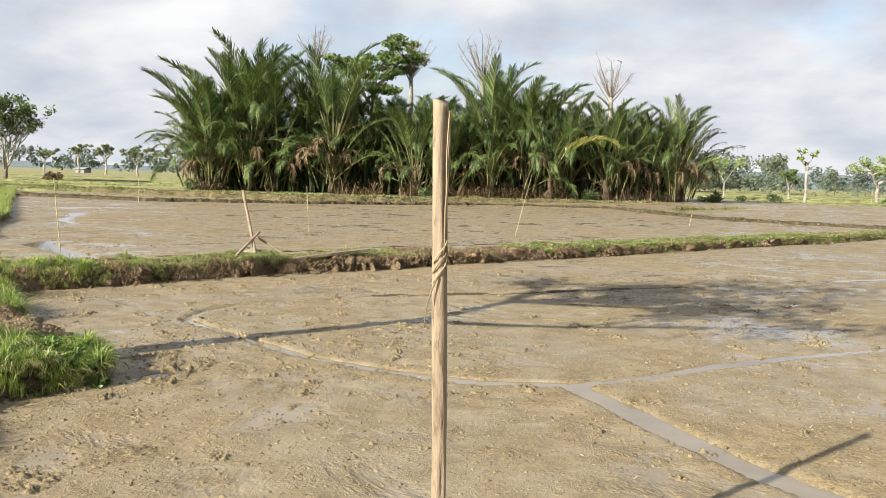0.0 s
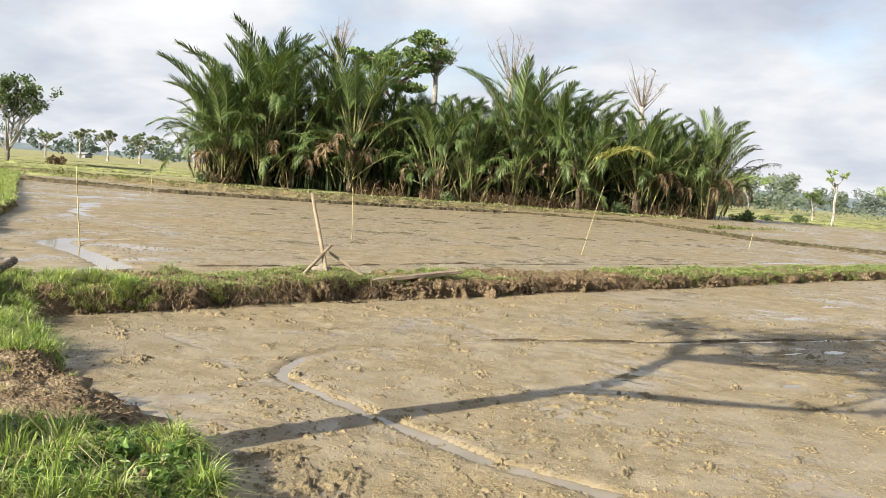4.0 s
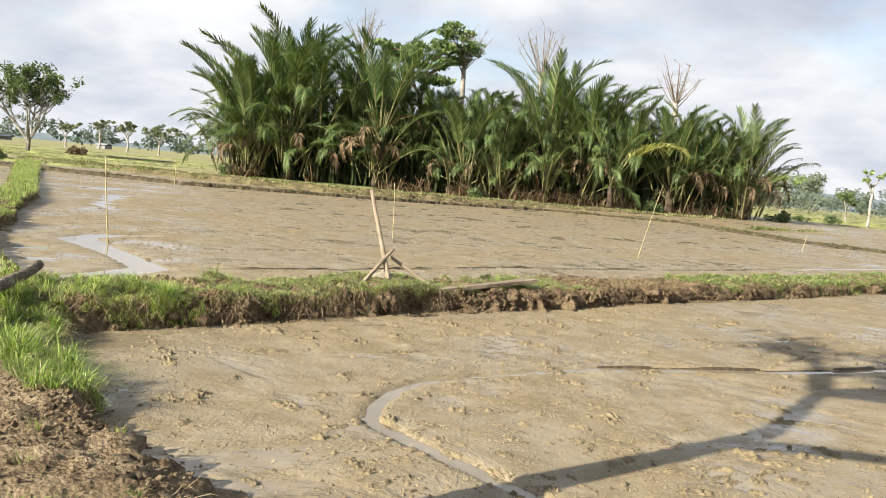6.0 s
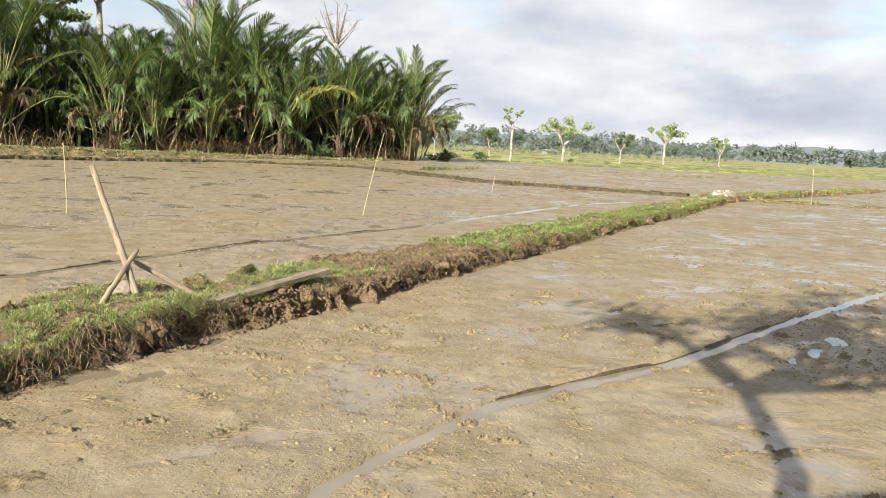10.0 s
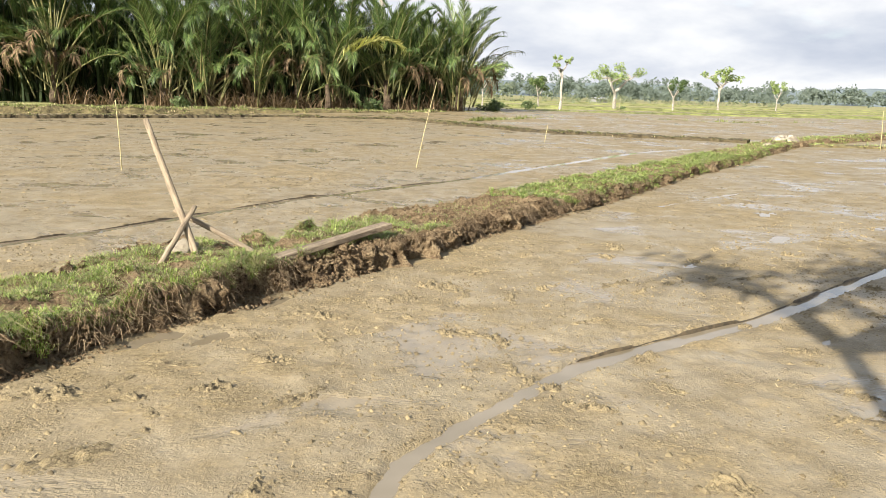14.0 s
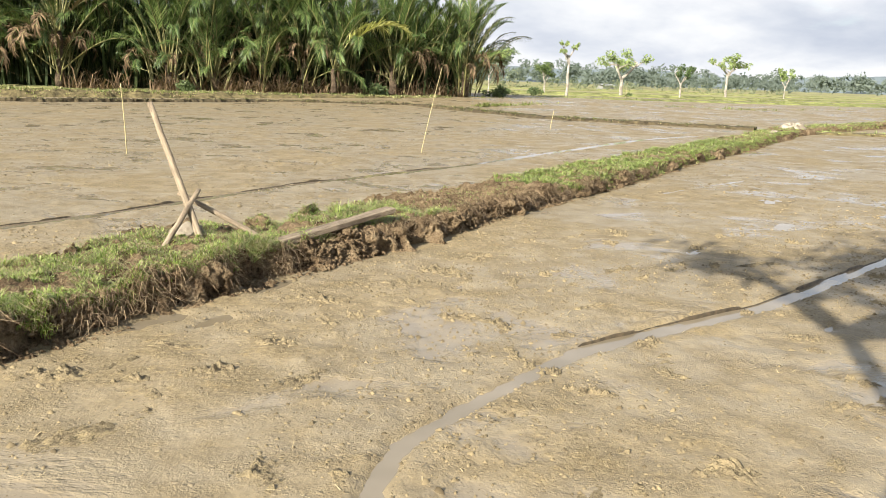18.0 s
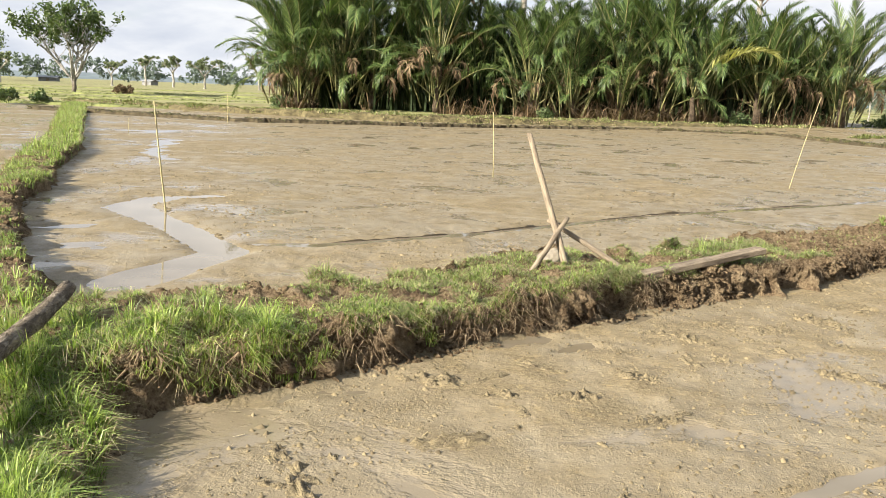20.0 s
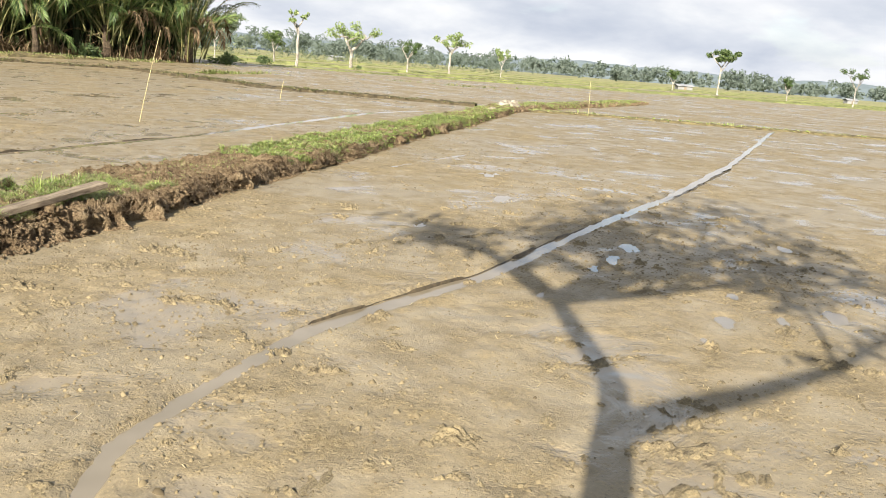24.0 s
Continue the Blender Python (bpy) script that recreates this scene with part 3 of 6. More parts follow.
NORTHWEST = Bank([(-6.9, 10.6, 0.3, 0.02), (-7.6, 11.6, 0.7, 0.32), (-8.5, 12.9, 0.50, 0.30), (-9.35, 14.1, 0.50, 0.28), (-10.35, 15.5, 0.56, 0.28), (-11.3, 17.2, 0.42, 0.26), (-12.3, 19.6, 0.50, 0.27), (-13.3, 21.4, 0.42, 0.26), (-15.7, 26.4, 0.50, 0.26), (-16.9, 28.7, 0.44, 0.26), (-32, 55.5, 0.7, 0.26)], 0.06, 4)
BACK = Bank([(-32, 51, 0.5, 0.24), (-18, 46, 0.30, 0.22), (-9, 49.5, 0.30, 0.22), (2, 55.5, 0.30, 0.22), (10, 55, 0.30, 0.22), (13.4, 43.5, 0.45, 0.16), (16.5, 40.5, 0.45, 0.16), (20.5, 36.5, 0.5, 0.18)], 0.07, 6, (), 2.0)
EAST = Bank([(21.5, 35.0, 0.5, 0.14), (25, 33.9, 0.4, 0.12), (32.7, 28.5, 0.4, 0.12), (46, 19, 0.5, 0.12)], 0.2, 8)
FAR_E = Bank([(14, 55, 0.5, 0.16), (25, 62, 0.5, 0.16), (38, 59, 0.5, 0.16), (62, 68, 0.6, 0.18), (110, 78, 0.8, 0.2)], 0.4, 9)
PALM_EDGE = Bank([(-36, 62, 1.2, 0.45), (-24, 56.5, 1.2, 0.5), (-12, 54.5, 1.2, 0.5), (2, 59, 1.2, 0.5), (12, 62, 1.2, 0.5), (22, 66, 1.2, 0.45), (34, 74, 1.2, 0.35)], 0.3, 10)

# furrows with water: points, half width, depth
CHANNELS = [
    ([(31, 28.3), (12.8, 17.9), (7.4, 15.1), (4.8, 13.95), (2.94, 13.05), (1.74, 12.42), (0.97, 12.05), (0.42, 11.86), (-0.5, 11.55), (-1.07, 11.33)], 0.066, 0.055),
    ([(-1.07, 11.33), (-1.7, 10.9), (-2.2, 10.55), (-2.63, 10.2), (-2.85, 9.8), (-2.95, 9.35), (-2.94, 8.95)], 0.053, 0.037),
    ([(-2.94, 8.95), (-2.62, 8.6), (-1.88, 7.89), (-1.13, 7.16), (-0.3, 6.69), (0.59, 6.37), (1.43, 6.41), (2.11, 6.77), (3.06, 7.45), (3.9, 7.94), (5.2, 8.57), (8.5, 10.2)], 0.06, 0.06),
    ([(1.42, 6.36), (1.72, 5.72), (1.99, 5.02), (2.29, 4.36), (2.75, 3.7), (3.4, 2.8)], 0.085, 0.055),
    ([(-6.9, 15.75), (-6.2, 15.93), (-4.26, 17.5), (-1.75, 19.97), (1.1, 22.1), (2.1, 22.8)], 0.095, 0.042),
    ([(2.1, 22.8), (6.4, 26.6), (11.3, 30.9), (16.1, 33.6)], 0.10, 0.045),
    ([(-7.46, 13.6), (-7.3, 14.2), (-7.1, 15.2), (-7.55, 15.7), (-8.1, 16.4), (-9.0, 17.3), (-9.7, 18.1), (-9.6, 19.1), (-9.0, 19.6)], 0.20, 0.05),
    ([(-12.3, 25.5), (-12.9, 26.2), (-13.5, 26.9), (-15.5, 32.5)], 0.2, 0.04),
    ([(4.2, 18.6), (7.8, 20.6), (10.8, 23.2)], 0.05, 0.022),
]
# shallow pools: x, y, radius along, radius across, depth
POOLS = [(-2.24, 6.24, 0.28, 0.12, 0.034), (-1.63, 6.07, 0.25, 0.09, 0.028), (-1.14, 6.14, 0.25, 0.09, 0.028), (-3.3, 7.55, 0.45, 0.2, 0.014), (-3.41, 12.51, 0.22, 0.09, 0.04), (-3.78, 12.60, 0.24, 0.10, 0.04), (-2.9, 13.45, 0.3, 0.08, 0.03), (-4.95, 11.3, 1.1, 0.2, 0.015), (2.24, 11.92, 0.22, 0.09, 0.034), (2.72, 12.11, 0.26, 0.09, 0.034), (2.04, 10.32, 0.20, 0.08, 0.034), (2.77, 10.72, 0.22, 0.09, 0.034), (2.55, 10.12, 0.18, 0.08, 0.032), (1.47, 10.05, 0.2, 0.1, 0.028), (3.44, 12.56, 0.3, 0.1, 0.03), (5.41, 11.86, 0.3, 0.1, 0.03), (3.12, 9.98, 0.28, 0.12, 0.034), (4.09, 15.48, 0.3, 0.1, 0.024), (1.92, 14.32, 0.35, 0.12, 0.024), (1.13, 11.44, 0.16, 0.05, 0.03), (0.2, 12.92, 0.32, 0.09, 0.020), (-1.33, 13.11, 0.2, 0.08, 0.016), (-0.09, 14.78, 0.35, 0.12, 0.018), (-8.7, 15.2, 0.4, 0.25, 0.03), (5.5, 17.5, 0.7, 0.2, 0.022), (-9.5, 16.2, 0.4, 0.2, 0.03), (-2.6, 3.6, 0.25, 0.3, 0.03), (-15.5, 22.5, 1.0, 0.5, 0.035), (-18.5, 26.5, 1.4, 0.7, 0.035), (-17.5, 36, 1.6, 0.8, 0.035)]
WATER_LEVEL = -0.018


def along(x, y, pts):
    """Distance from a line of points."""
    best = np.full(np.shape(x), 1e9)
    for (ax, ay), (bx, by) in zip(pts, pts[1:]):
        dx, dy = bx - ax, by - ay
        t = np.clip(((x - ax) * dx + (y - ay) * dy) / (dx * dx + dy * dy), 0, 1)
        best = np.minimum(best, np.hypot(x - ax - t * dx, y - ay - t * dy))
    return best


def ground_height(x, y):
    x, y = np.asarray(x, float), np.asarray(y, float)
    near = smooth(70, 40, np.hypot(x, y))
    z = 0.026 * (fbm(x * 0.5, y * 0.5, 21, 3) - 0.47) + 0.010 * (fbm(x * 2.1, y * 2.1, 25, 4) - 0.5)
    rough = smooth(0.47, 0.62, fbm(x * 0.45 + 4, y * 0.45, 31, 3))
    z = z + (0.004 + 0.040 * rough) * (fbm(x * 10, y * 10, 35, 4, 0.65) - 0.5)
    # plough streaks of the back paddy
    w = (x * 0.72 - y * 0.69)
    z = z + 0.030 * (vnoise(w * 1.7, (x * 0.69 + y * 0.72) * 0.25, 41) - 0.5) * smooth(17, 22, y)
    z = z * near
    wob = 0.30 * (fbm(x * 1.3, y * 1.3, 51, 3) - 0.5)
    for pts, half, deep in CHANNELS:
        px = [p[0] for p in pts]
        py = [p[1] for p in pts]
        m = (x > min(px) - 1) & (x < max(px) + 1) & (y > min(py) - 1) & (y < max(py) + 1)
        if m.any():
            d = along(x[m], y[m], pts) + wob[m] * 0.12 + 0.02 * (fbm(x[m] * 6, y[m] * 6, 57, 2) - 0.5)
            w = half * (0.75 + 0.6 * fbm(x[m] * 0.9, y[m] * 0.9, 55, 2))
            z[m] -= deep * smooth(w * 1.75, w * 0.55, d)
            z[m] += 0.003 * np.exp(-((d - w * 2.0) / 0.09) ** 2)
    for cx, cy, a, b, deep in POOLS:
        u, v = (x - cx) * 0.72 + (y - cy) * 0.69, -(x - cx) * 0.69 + (y - cy) * 0.72
        d = np.hypot(u / a, v / b) + wob * 1.5 + 2.6 * (fbm(x * 3.2, y * 3.2, 58, 4, 0.6) - 0.5)
        z = z - deep * smooth(1.15, 0.6, d)
    z = z + 0.32 * smooth(52, 75, y + 0.15 * np.abs(x)) + 0.25 * np.exp(-(((x - 0) / 30) ** 4 + ((y - 70) / 13) ** 4))
    return z


def axis(a, b, fine_step, lo, hi, grow):
    mid = np.arange(a, b, fine_step)
    up, s, v = [], fine_step, b
    while v < hi:
        up.append(v)
        s *= grow
        v += s
    up.append(hi)
    dn, s, v = [], fine_step, a
    while v > lo:
        s *= grow
        v -= s
        dn.append(max(v, lo))
    return np.r_[dn[::-1], mid, up]


gx = axis(-6.5, 5.0, 0.050, -3500, 3500, 1.055)
gy = np.r_[axis(4.5, 15.0, 0.050, -400, 15.0, 1.07)[:-1], axis(15.0, 30.0, 0.12, 15.0, 4200, 1.035)]
gy = np.unique(np.round(gy, 4))
GX, GY = np.meshgrid(gx, gy, indexing="ij")
GZ = ground_height(GX, GY)
fi = (np.arange(len(gx) - 1)[:, None] * len(gy) + np.arange(len(gy) - 1)[None]).ravel()
cx = ((GX[:-1, :-1] + GX[1:, 1:]) / 2).ravel()
cy = ((GY[:-1, :-1] + GY[1:, 1:]) / 2).ravel()
edge = np.interp(cx, [-60, -36, -24, -12, 2, 12, 22, 45, 80, 120], [61, 59, 56.5, 56.0, 60.5, 63.5, 78, 90, 106, 116])
green = (cy > edge + 2.0 * (fbm(cx * 0.2, cy * 0.2, 61, 2) - 0.5)) | (np.abs(cx) > 130)
ground = tagged(new("ground", mesh_np("ground", np.c_[GX.ravel(), GY.ravel(), GZ.ravel()], np.c_[fi, fi + len(gy), fi + len(gy) + 1, fi + 1], [MUD, FIELD], green.astype(int))), "flat brown mud paddies running into green rice land", "ground", kind="structure")
wsheet = mesh_np("water", [(-60, -12, WATER_LEVEL), (60, -12, WATER_LEVEL), (60, 50, WATER_LEVEL), (-60, 50, WATER_LEVEL)], [(0, 1, 2, 3)], [WATER])
tagged(new("water", wsheet), "still muddy water in furrows and puddles", "water", kind="structure")

FAR_LINES = []
for k, (yy, amp, x0, x1) in enumerate([(60, 1.5, -90, -21), (69, 2.0, -110, -24), (82, 3, -130, -26), (104, 4, -160, -20), (140, 5, -200, 10), (78, 3, 24, 150), (92, 3, 28, 170), (112, 4, 30, 190), (145, 5, 30, 240), (190, 6, 20, 300)]):
    xs = np.linspace(x0, x1, 14)
    FAR_LINES.append(Bank([(xx, yy + amp * math.sin(xx * 0.045 + k * 2.1) - 0.06 * abs(xx), 0.7, 0.24) for xx in xs], 0.6, 20 + k))
    ob = FAR_LINES[-1].build("bank_distant", "low earth bank between distant fields", 7, 1e6, FAR_BANK)
    FAR_LINES[-1].base = float(ground_height(FAR_LINES[-1].x, FAR_LINES[-1].y).min()) - 0.04
    ob.location.z = FAR_LINES[-1].base

MAIN.build("bank_main", "grassy earth bank with crumbling cut sides between paddies", 75, 17)
WEST.build("bank_west", "trodden earth bank with dug clods and grass", 57, 1e6, DUG)
SPUR.build("bank_spur", "low grassy spur of the earth bank by the tree")
NORTHWEST.build("bank_northwest", "narrow ragged earth bank with bright grass", 27, 14)
BACK.build("bank_back", "low thin earth bank at the far end of the paddy", 11, 1e6, DARK_BANK)
EAST.build("bank_east", "low brown mud ridge across the paddy", 11, 1e6, VERGE)
FAR_E.build("bank_far", "low distant earth bank between paddies", 9, 1e6, VERGE)
PALM_EDGE.build("bank_palms", "grassy verge below the palm grove", 13, 1e6, VERGE)

# ---------------------------------------------------------------- grass
def blades(name, x, y, z, height, lean, width, mat, label, rng, category="grass", az=None):
    """Bent grass blades, three triangles each."""
    n = len(x)
    a = rng.uniform(0, 2 * np.pi, n) if az is None else az
    ca, sa = np.cos(a), np.sin(a)
    t = a + rng.uniform(-0.9, 0.9, n)
    px, py = -np.sin(t), np.cos(t)
    hw = width * 0.5
    m = 0.55
    bx, by = ca * lean * height, sa * lean * height
    co = np.empty((n, 5, 3))
    co[:, 0] = np.c_[x - px * hw, y - py * hw, z - 0.02]
    co[:, 1] = np.c_[x + px * hw, y + py * hw, z - 0.02]
    k = 0.30
    co[:, 2] = np.c_[x + bx * k - px * hw * 0.8, y + by * k - py * hw * 0.8, z + height * m]
    co[:, 3] = np.c_[x + bx * k + px * hw * 0.8, y + by * k + py * hw * 0.8, z + height * m]
    co[:, 4] = np.c_[x + bx, y + by, z + height * np.clip(1.05 - 0.45 * lean, 0.12, 1)]
    b = np.arange(n)[:, None] * 5
    faces = np.concatenate([b + [0, 1, 3], b + [0, 3, 2], b + [2, 3, 4]], 0)
    me = mesh_np(name, co.reshape(-1, 3), faces, [mat])
    return tagged(new(name, me), label, category, kind="stuff")


G = np.random.default_rng(11)


def bank_grass(bank, count, hgt, wid, lo, hi, clump, cut, s0=0.0, s1=1e9, label="green grass on the earth bank", dry=0.22, lean=(0.1, 1.1), tuft=9, mat=None, hang=0.0):
    """Grass in tufts whose blades fan out from their roots, with bare soil between."""
    x, y, z, u, s = bank.sample(count // tuft, G, lo, hi, s0, s1)
    d = 0.6 * fbm(x * clump, y * clump, 71, 3) + 0.4 * vnoise(x * 6.5, y * 6.5, 79) + 0.25 * (fbm(x * 0.35, y * 0.35, 77, 2) - 0.5)
    keep = (d > cut + (0.10 - 0.1 * (hang > 0)) * (np.abs(u) > 0.85)) & (z > 0.0)
    x, y, z, d, u, s = x[keep], y[keep], z[keep], d[keep], u[keep], s[keep]
    near = np.clip(np.searchsorted(bank.s, s), 0, len(bank.s) - 1)
    outward = np.arctan2(bank.ny[near] * np.sign(u), bank.nx[near] * np.sign(u))
    th = (0.45 + 0.9 * G.random(len(x)) ** 2) * (0.45 + 3.6 * np.clip(d - cut, 0, 0.35))
    bent = G.uniform(*lean, len(x))
    sway, far = G.uniform(0, 6.28, len(x)), G.random(len(x))
    n = len(x) * tuft
    k = np.repeat(np.arange(len(x)), tuft)
    a = G.uniform(0, 6.28, n)
    q = wid * (0.6 + 4.5 * G.random(n))
    bx, by = x[k] + np.cos(a) * q, y[k] + np.sin(a) * q
    az = np.where(G.random(n) < 0.35 * far[k], sway[k] + G.normal(0, 0.4, n), a + G.normal(0, 0.5, n))
    az = np.where(G.random(n) < hang, outward[k] + G.normal(0, 0.55, n), az)
    h = hgt * th[k] * G.uniform(0.4, 1.25, n)
    ln = np.clip(bent[k] * G.uniform(0.5, 1.5, n), 0.03, 3)
    dead = G.random(n) < dry * (0.4 + 1.2 * far[k])
    w = wid * G.uniform(0.6, 1.3, n)
    zz = z[k]
    for pick, name, mat, kh, kl, lab in ((~dead, "grass", mat or GRASS, 1.0, 1.0, label), (dead, "dry_grass", STRAW, 0.85, 1.4, "dry straw among the bank grass")):
        blades(name, bx[pick], by[pick], zz[pick], h[pick] * kh, ln[pick] * kl, w[pick] * (1 if kh == 1 else 0.75), mat, lab, G, "grass", az[pick])


bank_grass(MAIN, 13000, 0.16, 0.007, 0.2, 1.00, 2.0, 0.42, 0.0, 2.6, lean=(0.3, 1.6), dry=0.15, tuft=14, mat=GRASS_DEEP)
bank_grass(MAIN, 44000, 0.070, 0.0055, -1.0, 0.90, 2.6, 0.42, 0.0, 3.2, lean=(0.8, 3.2), dry=0.42, tuft=13)
bank_grass(MAIN, 100000, 0.062, 0.0055, -0.95, 0.78, 2.6, 0.44, 3.2, 8.7, lean=(0.8, 3.2), dry=0.42, tuft=13)
bank_grass(MAIN, 20000, 0.065, 0.0055, 0.50, 0.76, 3.4, 0.42, 2.0, 9.0, lean=(1.0, 3.2), dry=0.40, tuft=12)
bank_grass(MAIN, 28000, 0.080, 0.0065, 0.50, 0.93, 2.8, 0.40, 0.0, 3.6, lean=(0.5, 1.9), dry=0.42, tuft=10, mat=GRASS_DEEP, hang=0.45)
bank_grass(MAIN, 11000, 0.085, 0.0065, 0.45, 1.05, 6.0, 0.18, 0.4, 2.8, lean=(0.5, 1.9), dry=0.35, tuft=10, mat=GRASS_DEEP, hang=0.4)
bank_grass(MAIN, 9000, 0.065, 0.006, 0.55, 0.84, 2.8, 0.46, 3.6, 5.4, lean=(0.5, 1.9), dry=0.46, tuft=10, hang=0.45)
bank_grass(MAIN, 8000, 0.060, 0.006, 0.55, 0.77, 2.8, 0.45, 5.2, 9.0, lean=(0.5, 1.9), dry=0.42, tuft=10, hang=0.45)
bank_grass(MAIN, 7000, 0.15, 0.006, 0.50, 0.84, 2.0, 0.52, 1.0, 3.2, lean=(0.3, 1.8), dry=0.2, tuft=14, mat=GRASS_DEEP)
bank_grass(MAIN, 9000, 0.16, 0.005, -0.95, 0.88, 2.6, 0.62, 0.0, 8.8, lean=(0.2, 1.4), dry=0.12, tuft=14)
bank_grass(MAIN, 9000, 0.055, 0.006, -1.0, 0.7, 2.4, 0.58, 8.7, 12.2, lean=(0.6, 2.6), dry=0.5)
bank_grass(MAIN, 70000, 0.060, 0.010, -0.95, 0.75, 1.2, 0.37, 12.0, 26.0, lean=(0.8, 3.0), dry=0.22, tuft=14)
bank_grass(MAIN, 26000, 0.065, 0.010, 0.55, 0.98, 2.0, 0.40, 12.6, 36.0, lean=(0.5, 1.9), dry=0.25, tuft=12, hang=0.4)
bank_grass(MAIN, 30000, 0.085, 0.010, -0.90, 0.82, 1.8, 0.40, 12.0, 40.0, lean=(0.5, 2.4), dry=0.28)
bank_grass(MAIN, 16000, 0.09, 0.022, -1.0, 1.0, 0.8, 0.34, 40.0, 80.0, lean=(0.6, 2.4))
bank_grass(WEST, 36000, 0.11, 0.0075, -1.0, 1.12, 3.0, 0.42, 8.5, 11.3, lean=(0.4, 1.9), dry=0.22, tuft=11, mat=GRASS_DEEP)
bank_grass(WEST, 8000, 0.24, 0.008, -0.6, 1.08, 2.0, 0.48, 8.5, 11.3, lean=(0.2, 1.4), dry=0.1, tuft=14, mat=GRASS_DEEP)
bank_grass(WEST, 2500, 0.13, 0.006, -1.0, 1.0, 2.5, 0.62, 11.7, 14.6, lean=(0.3, 1.6), dry=0.2, tuft=14)
bank_grass(WEST, 26000, 0.11, 0.007, -1.0, 0.95, 1.6, 0.40, 15.9, 19.5, lean=(0.4, 1.9), dry=0.25, tuft=11)
bank_grass(WEST, 6000, 0.23, 0.008, 0.45, 1.08, 1.8, 0.45, 14.2, 16.6, lean=(0.2, 1.3), dry=0.06, tuft=14, mat=GRASS_DEEP)
bank_grass(WEST, 14000, 0.10, 0.007, 0.5, 1.1, 6.0, 0.20, 15.4, 19.5, lean=(0.5, 1.9), dry=0.3, tuft=10, mat=GRASS_DEEP, hang=0.4)
bank_grass(WEST, 5000, 0.28, 0.008, -0.2, 1.0, 1.8, 0.50, 16.4, 19.5, lean=(0.1, 1.1), dry=0.06, tuft=16, mat=GRASS_DEEP)
bank_grass(WEST, 9000, 0.15, 0.010, -1.0, 1.0, 1.3, 0.45, 0.0, 8.5)
bank_grass(SPUR, 40000, 0.095, 0.008, -1.15, 1.15, 3.6, 0.42, lean=(0.4, 2.0), dry=0.30, tuft=11, mat=GRASS_DEEP)
bank_grass(SPUR, 7000, 0.20, 0.008, -1.1, 1.12, 2.2, 0.46, lean=(0.2, 1.3), dry=0.12, tuft=14, mat=GRASS_DEEP)
bank_grass(WEST, 13000, 0.14, 0.007, 0.45, 1.12, 2.0, 0.33, 13.7, 17.6, lean=(0.3, 1.7), dry=0.15, tuft=12, mat=GRASS_DEEP)
bank_grass(SPUR, 12000, 0.12, 0.008, 0.70, 1.14, 3.0, 0.36, lean=(0.2, 1.5), dry=0.25, tuft=11, mat=GRASS_DEEP)
bank_grass(WEST, 20000, 0.12, 0.008, 0.70, 1.12, 3.0, 0.24, 8.6, 11.2, lean=(0.2, 1.5), dry=0.25, tuft=11, mat=GRASS_DEEP)
bank_grass(NORTHWEST, 42000, 0.13, 0.010, -1.0, 0.95, 1.2, 0.48, 0.0, 24.0, lean=(0.3, 1.7))
bank_grass(NORTHWEST, 24000, 0.20, 0.014, -1.0, 1.0, 0.8, 0.34, 14.0, 60.0, lean=(0.3, 1.6))
bank_grass(BACK, 16000, 0.07, 0.028, -0.9, 0.95, 0.9, 0.44, label="short grass along the far bank", dry=0.12, mat=TUFT)
bank_grass(EAST, 4000, 0.10, 0.03, -1.0, 1.0, 0.6, 0.44, label="sparse grass on the low ridge", dry=0.3)
bank_grass(FAR_E, 12000, 0.15, 0.06, -1.0, 1.0, 0.4, 0.28, label="short grass along the distant bank", dry=0.08, mat=FAR_GRASS)
bank_grass(PALM_EDGE, 40000, 0.12, 0.045, -1.1, 1.0, 0.5, 0.38, label="rough grass below the palms", dry=0.3, mat=FAR_GRASS)


for ln in FAR_LINES:
    x, y, z, u, s = ln.sample(2500, G, -1.0, 1.0)
    blades("grass", x, y, z + ln.base, G.uniform(0.04, 0.20, 2500), G.uniform(0.4, 2.0, 2500), G.uniform(0.03, 0.08, 2500), FAR_GRASS, "grass on a distant field bank", G)


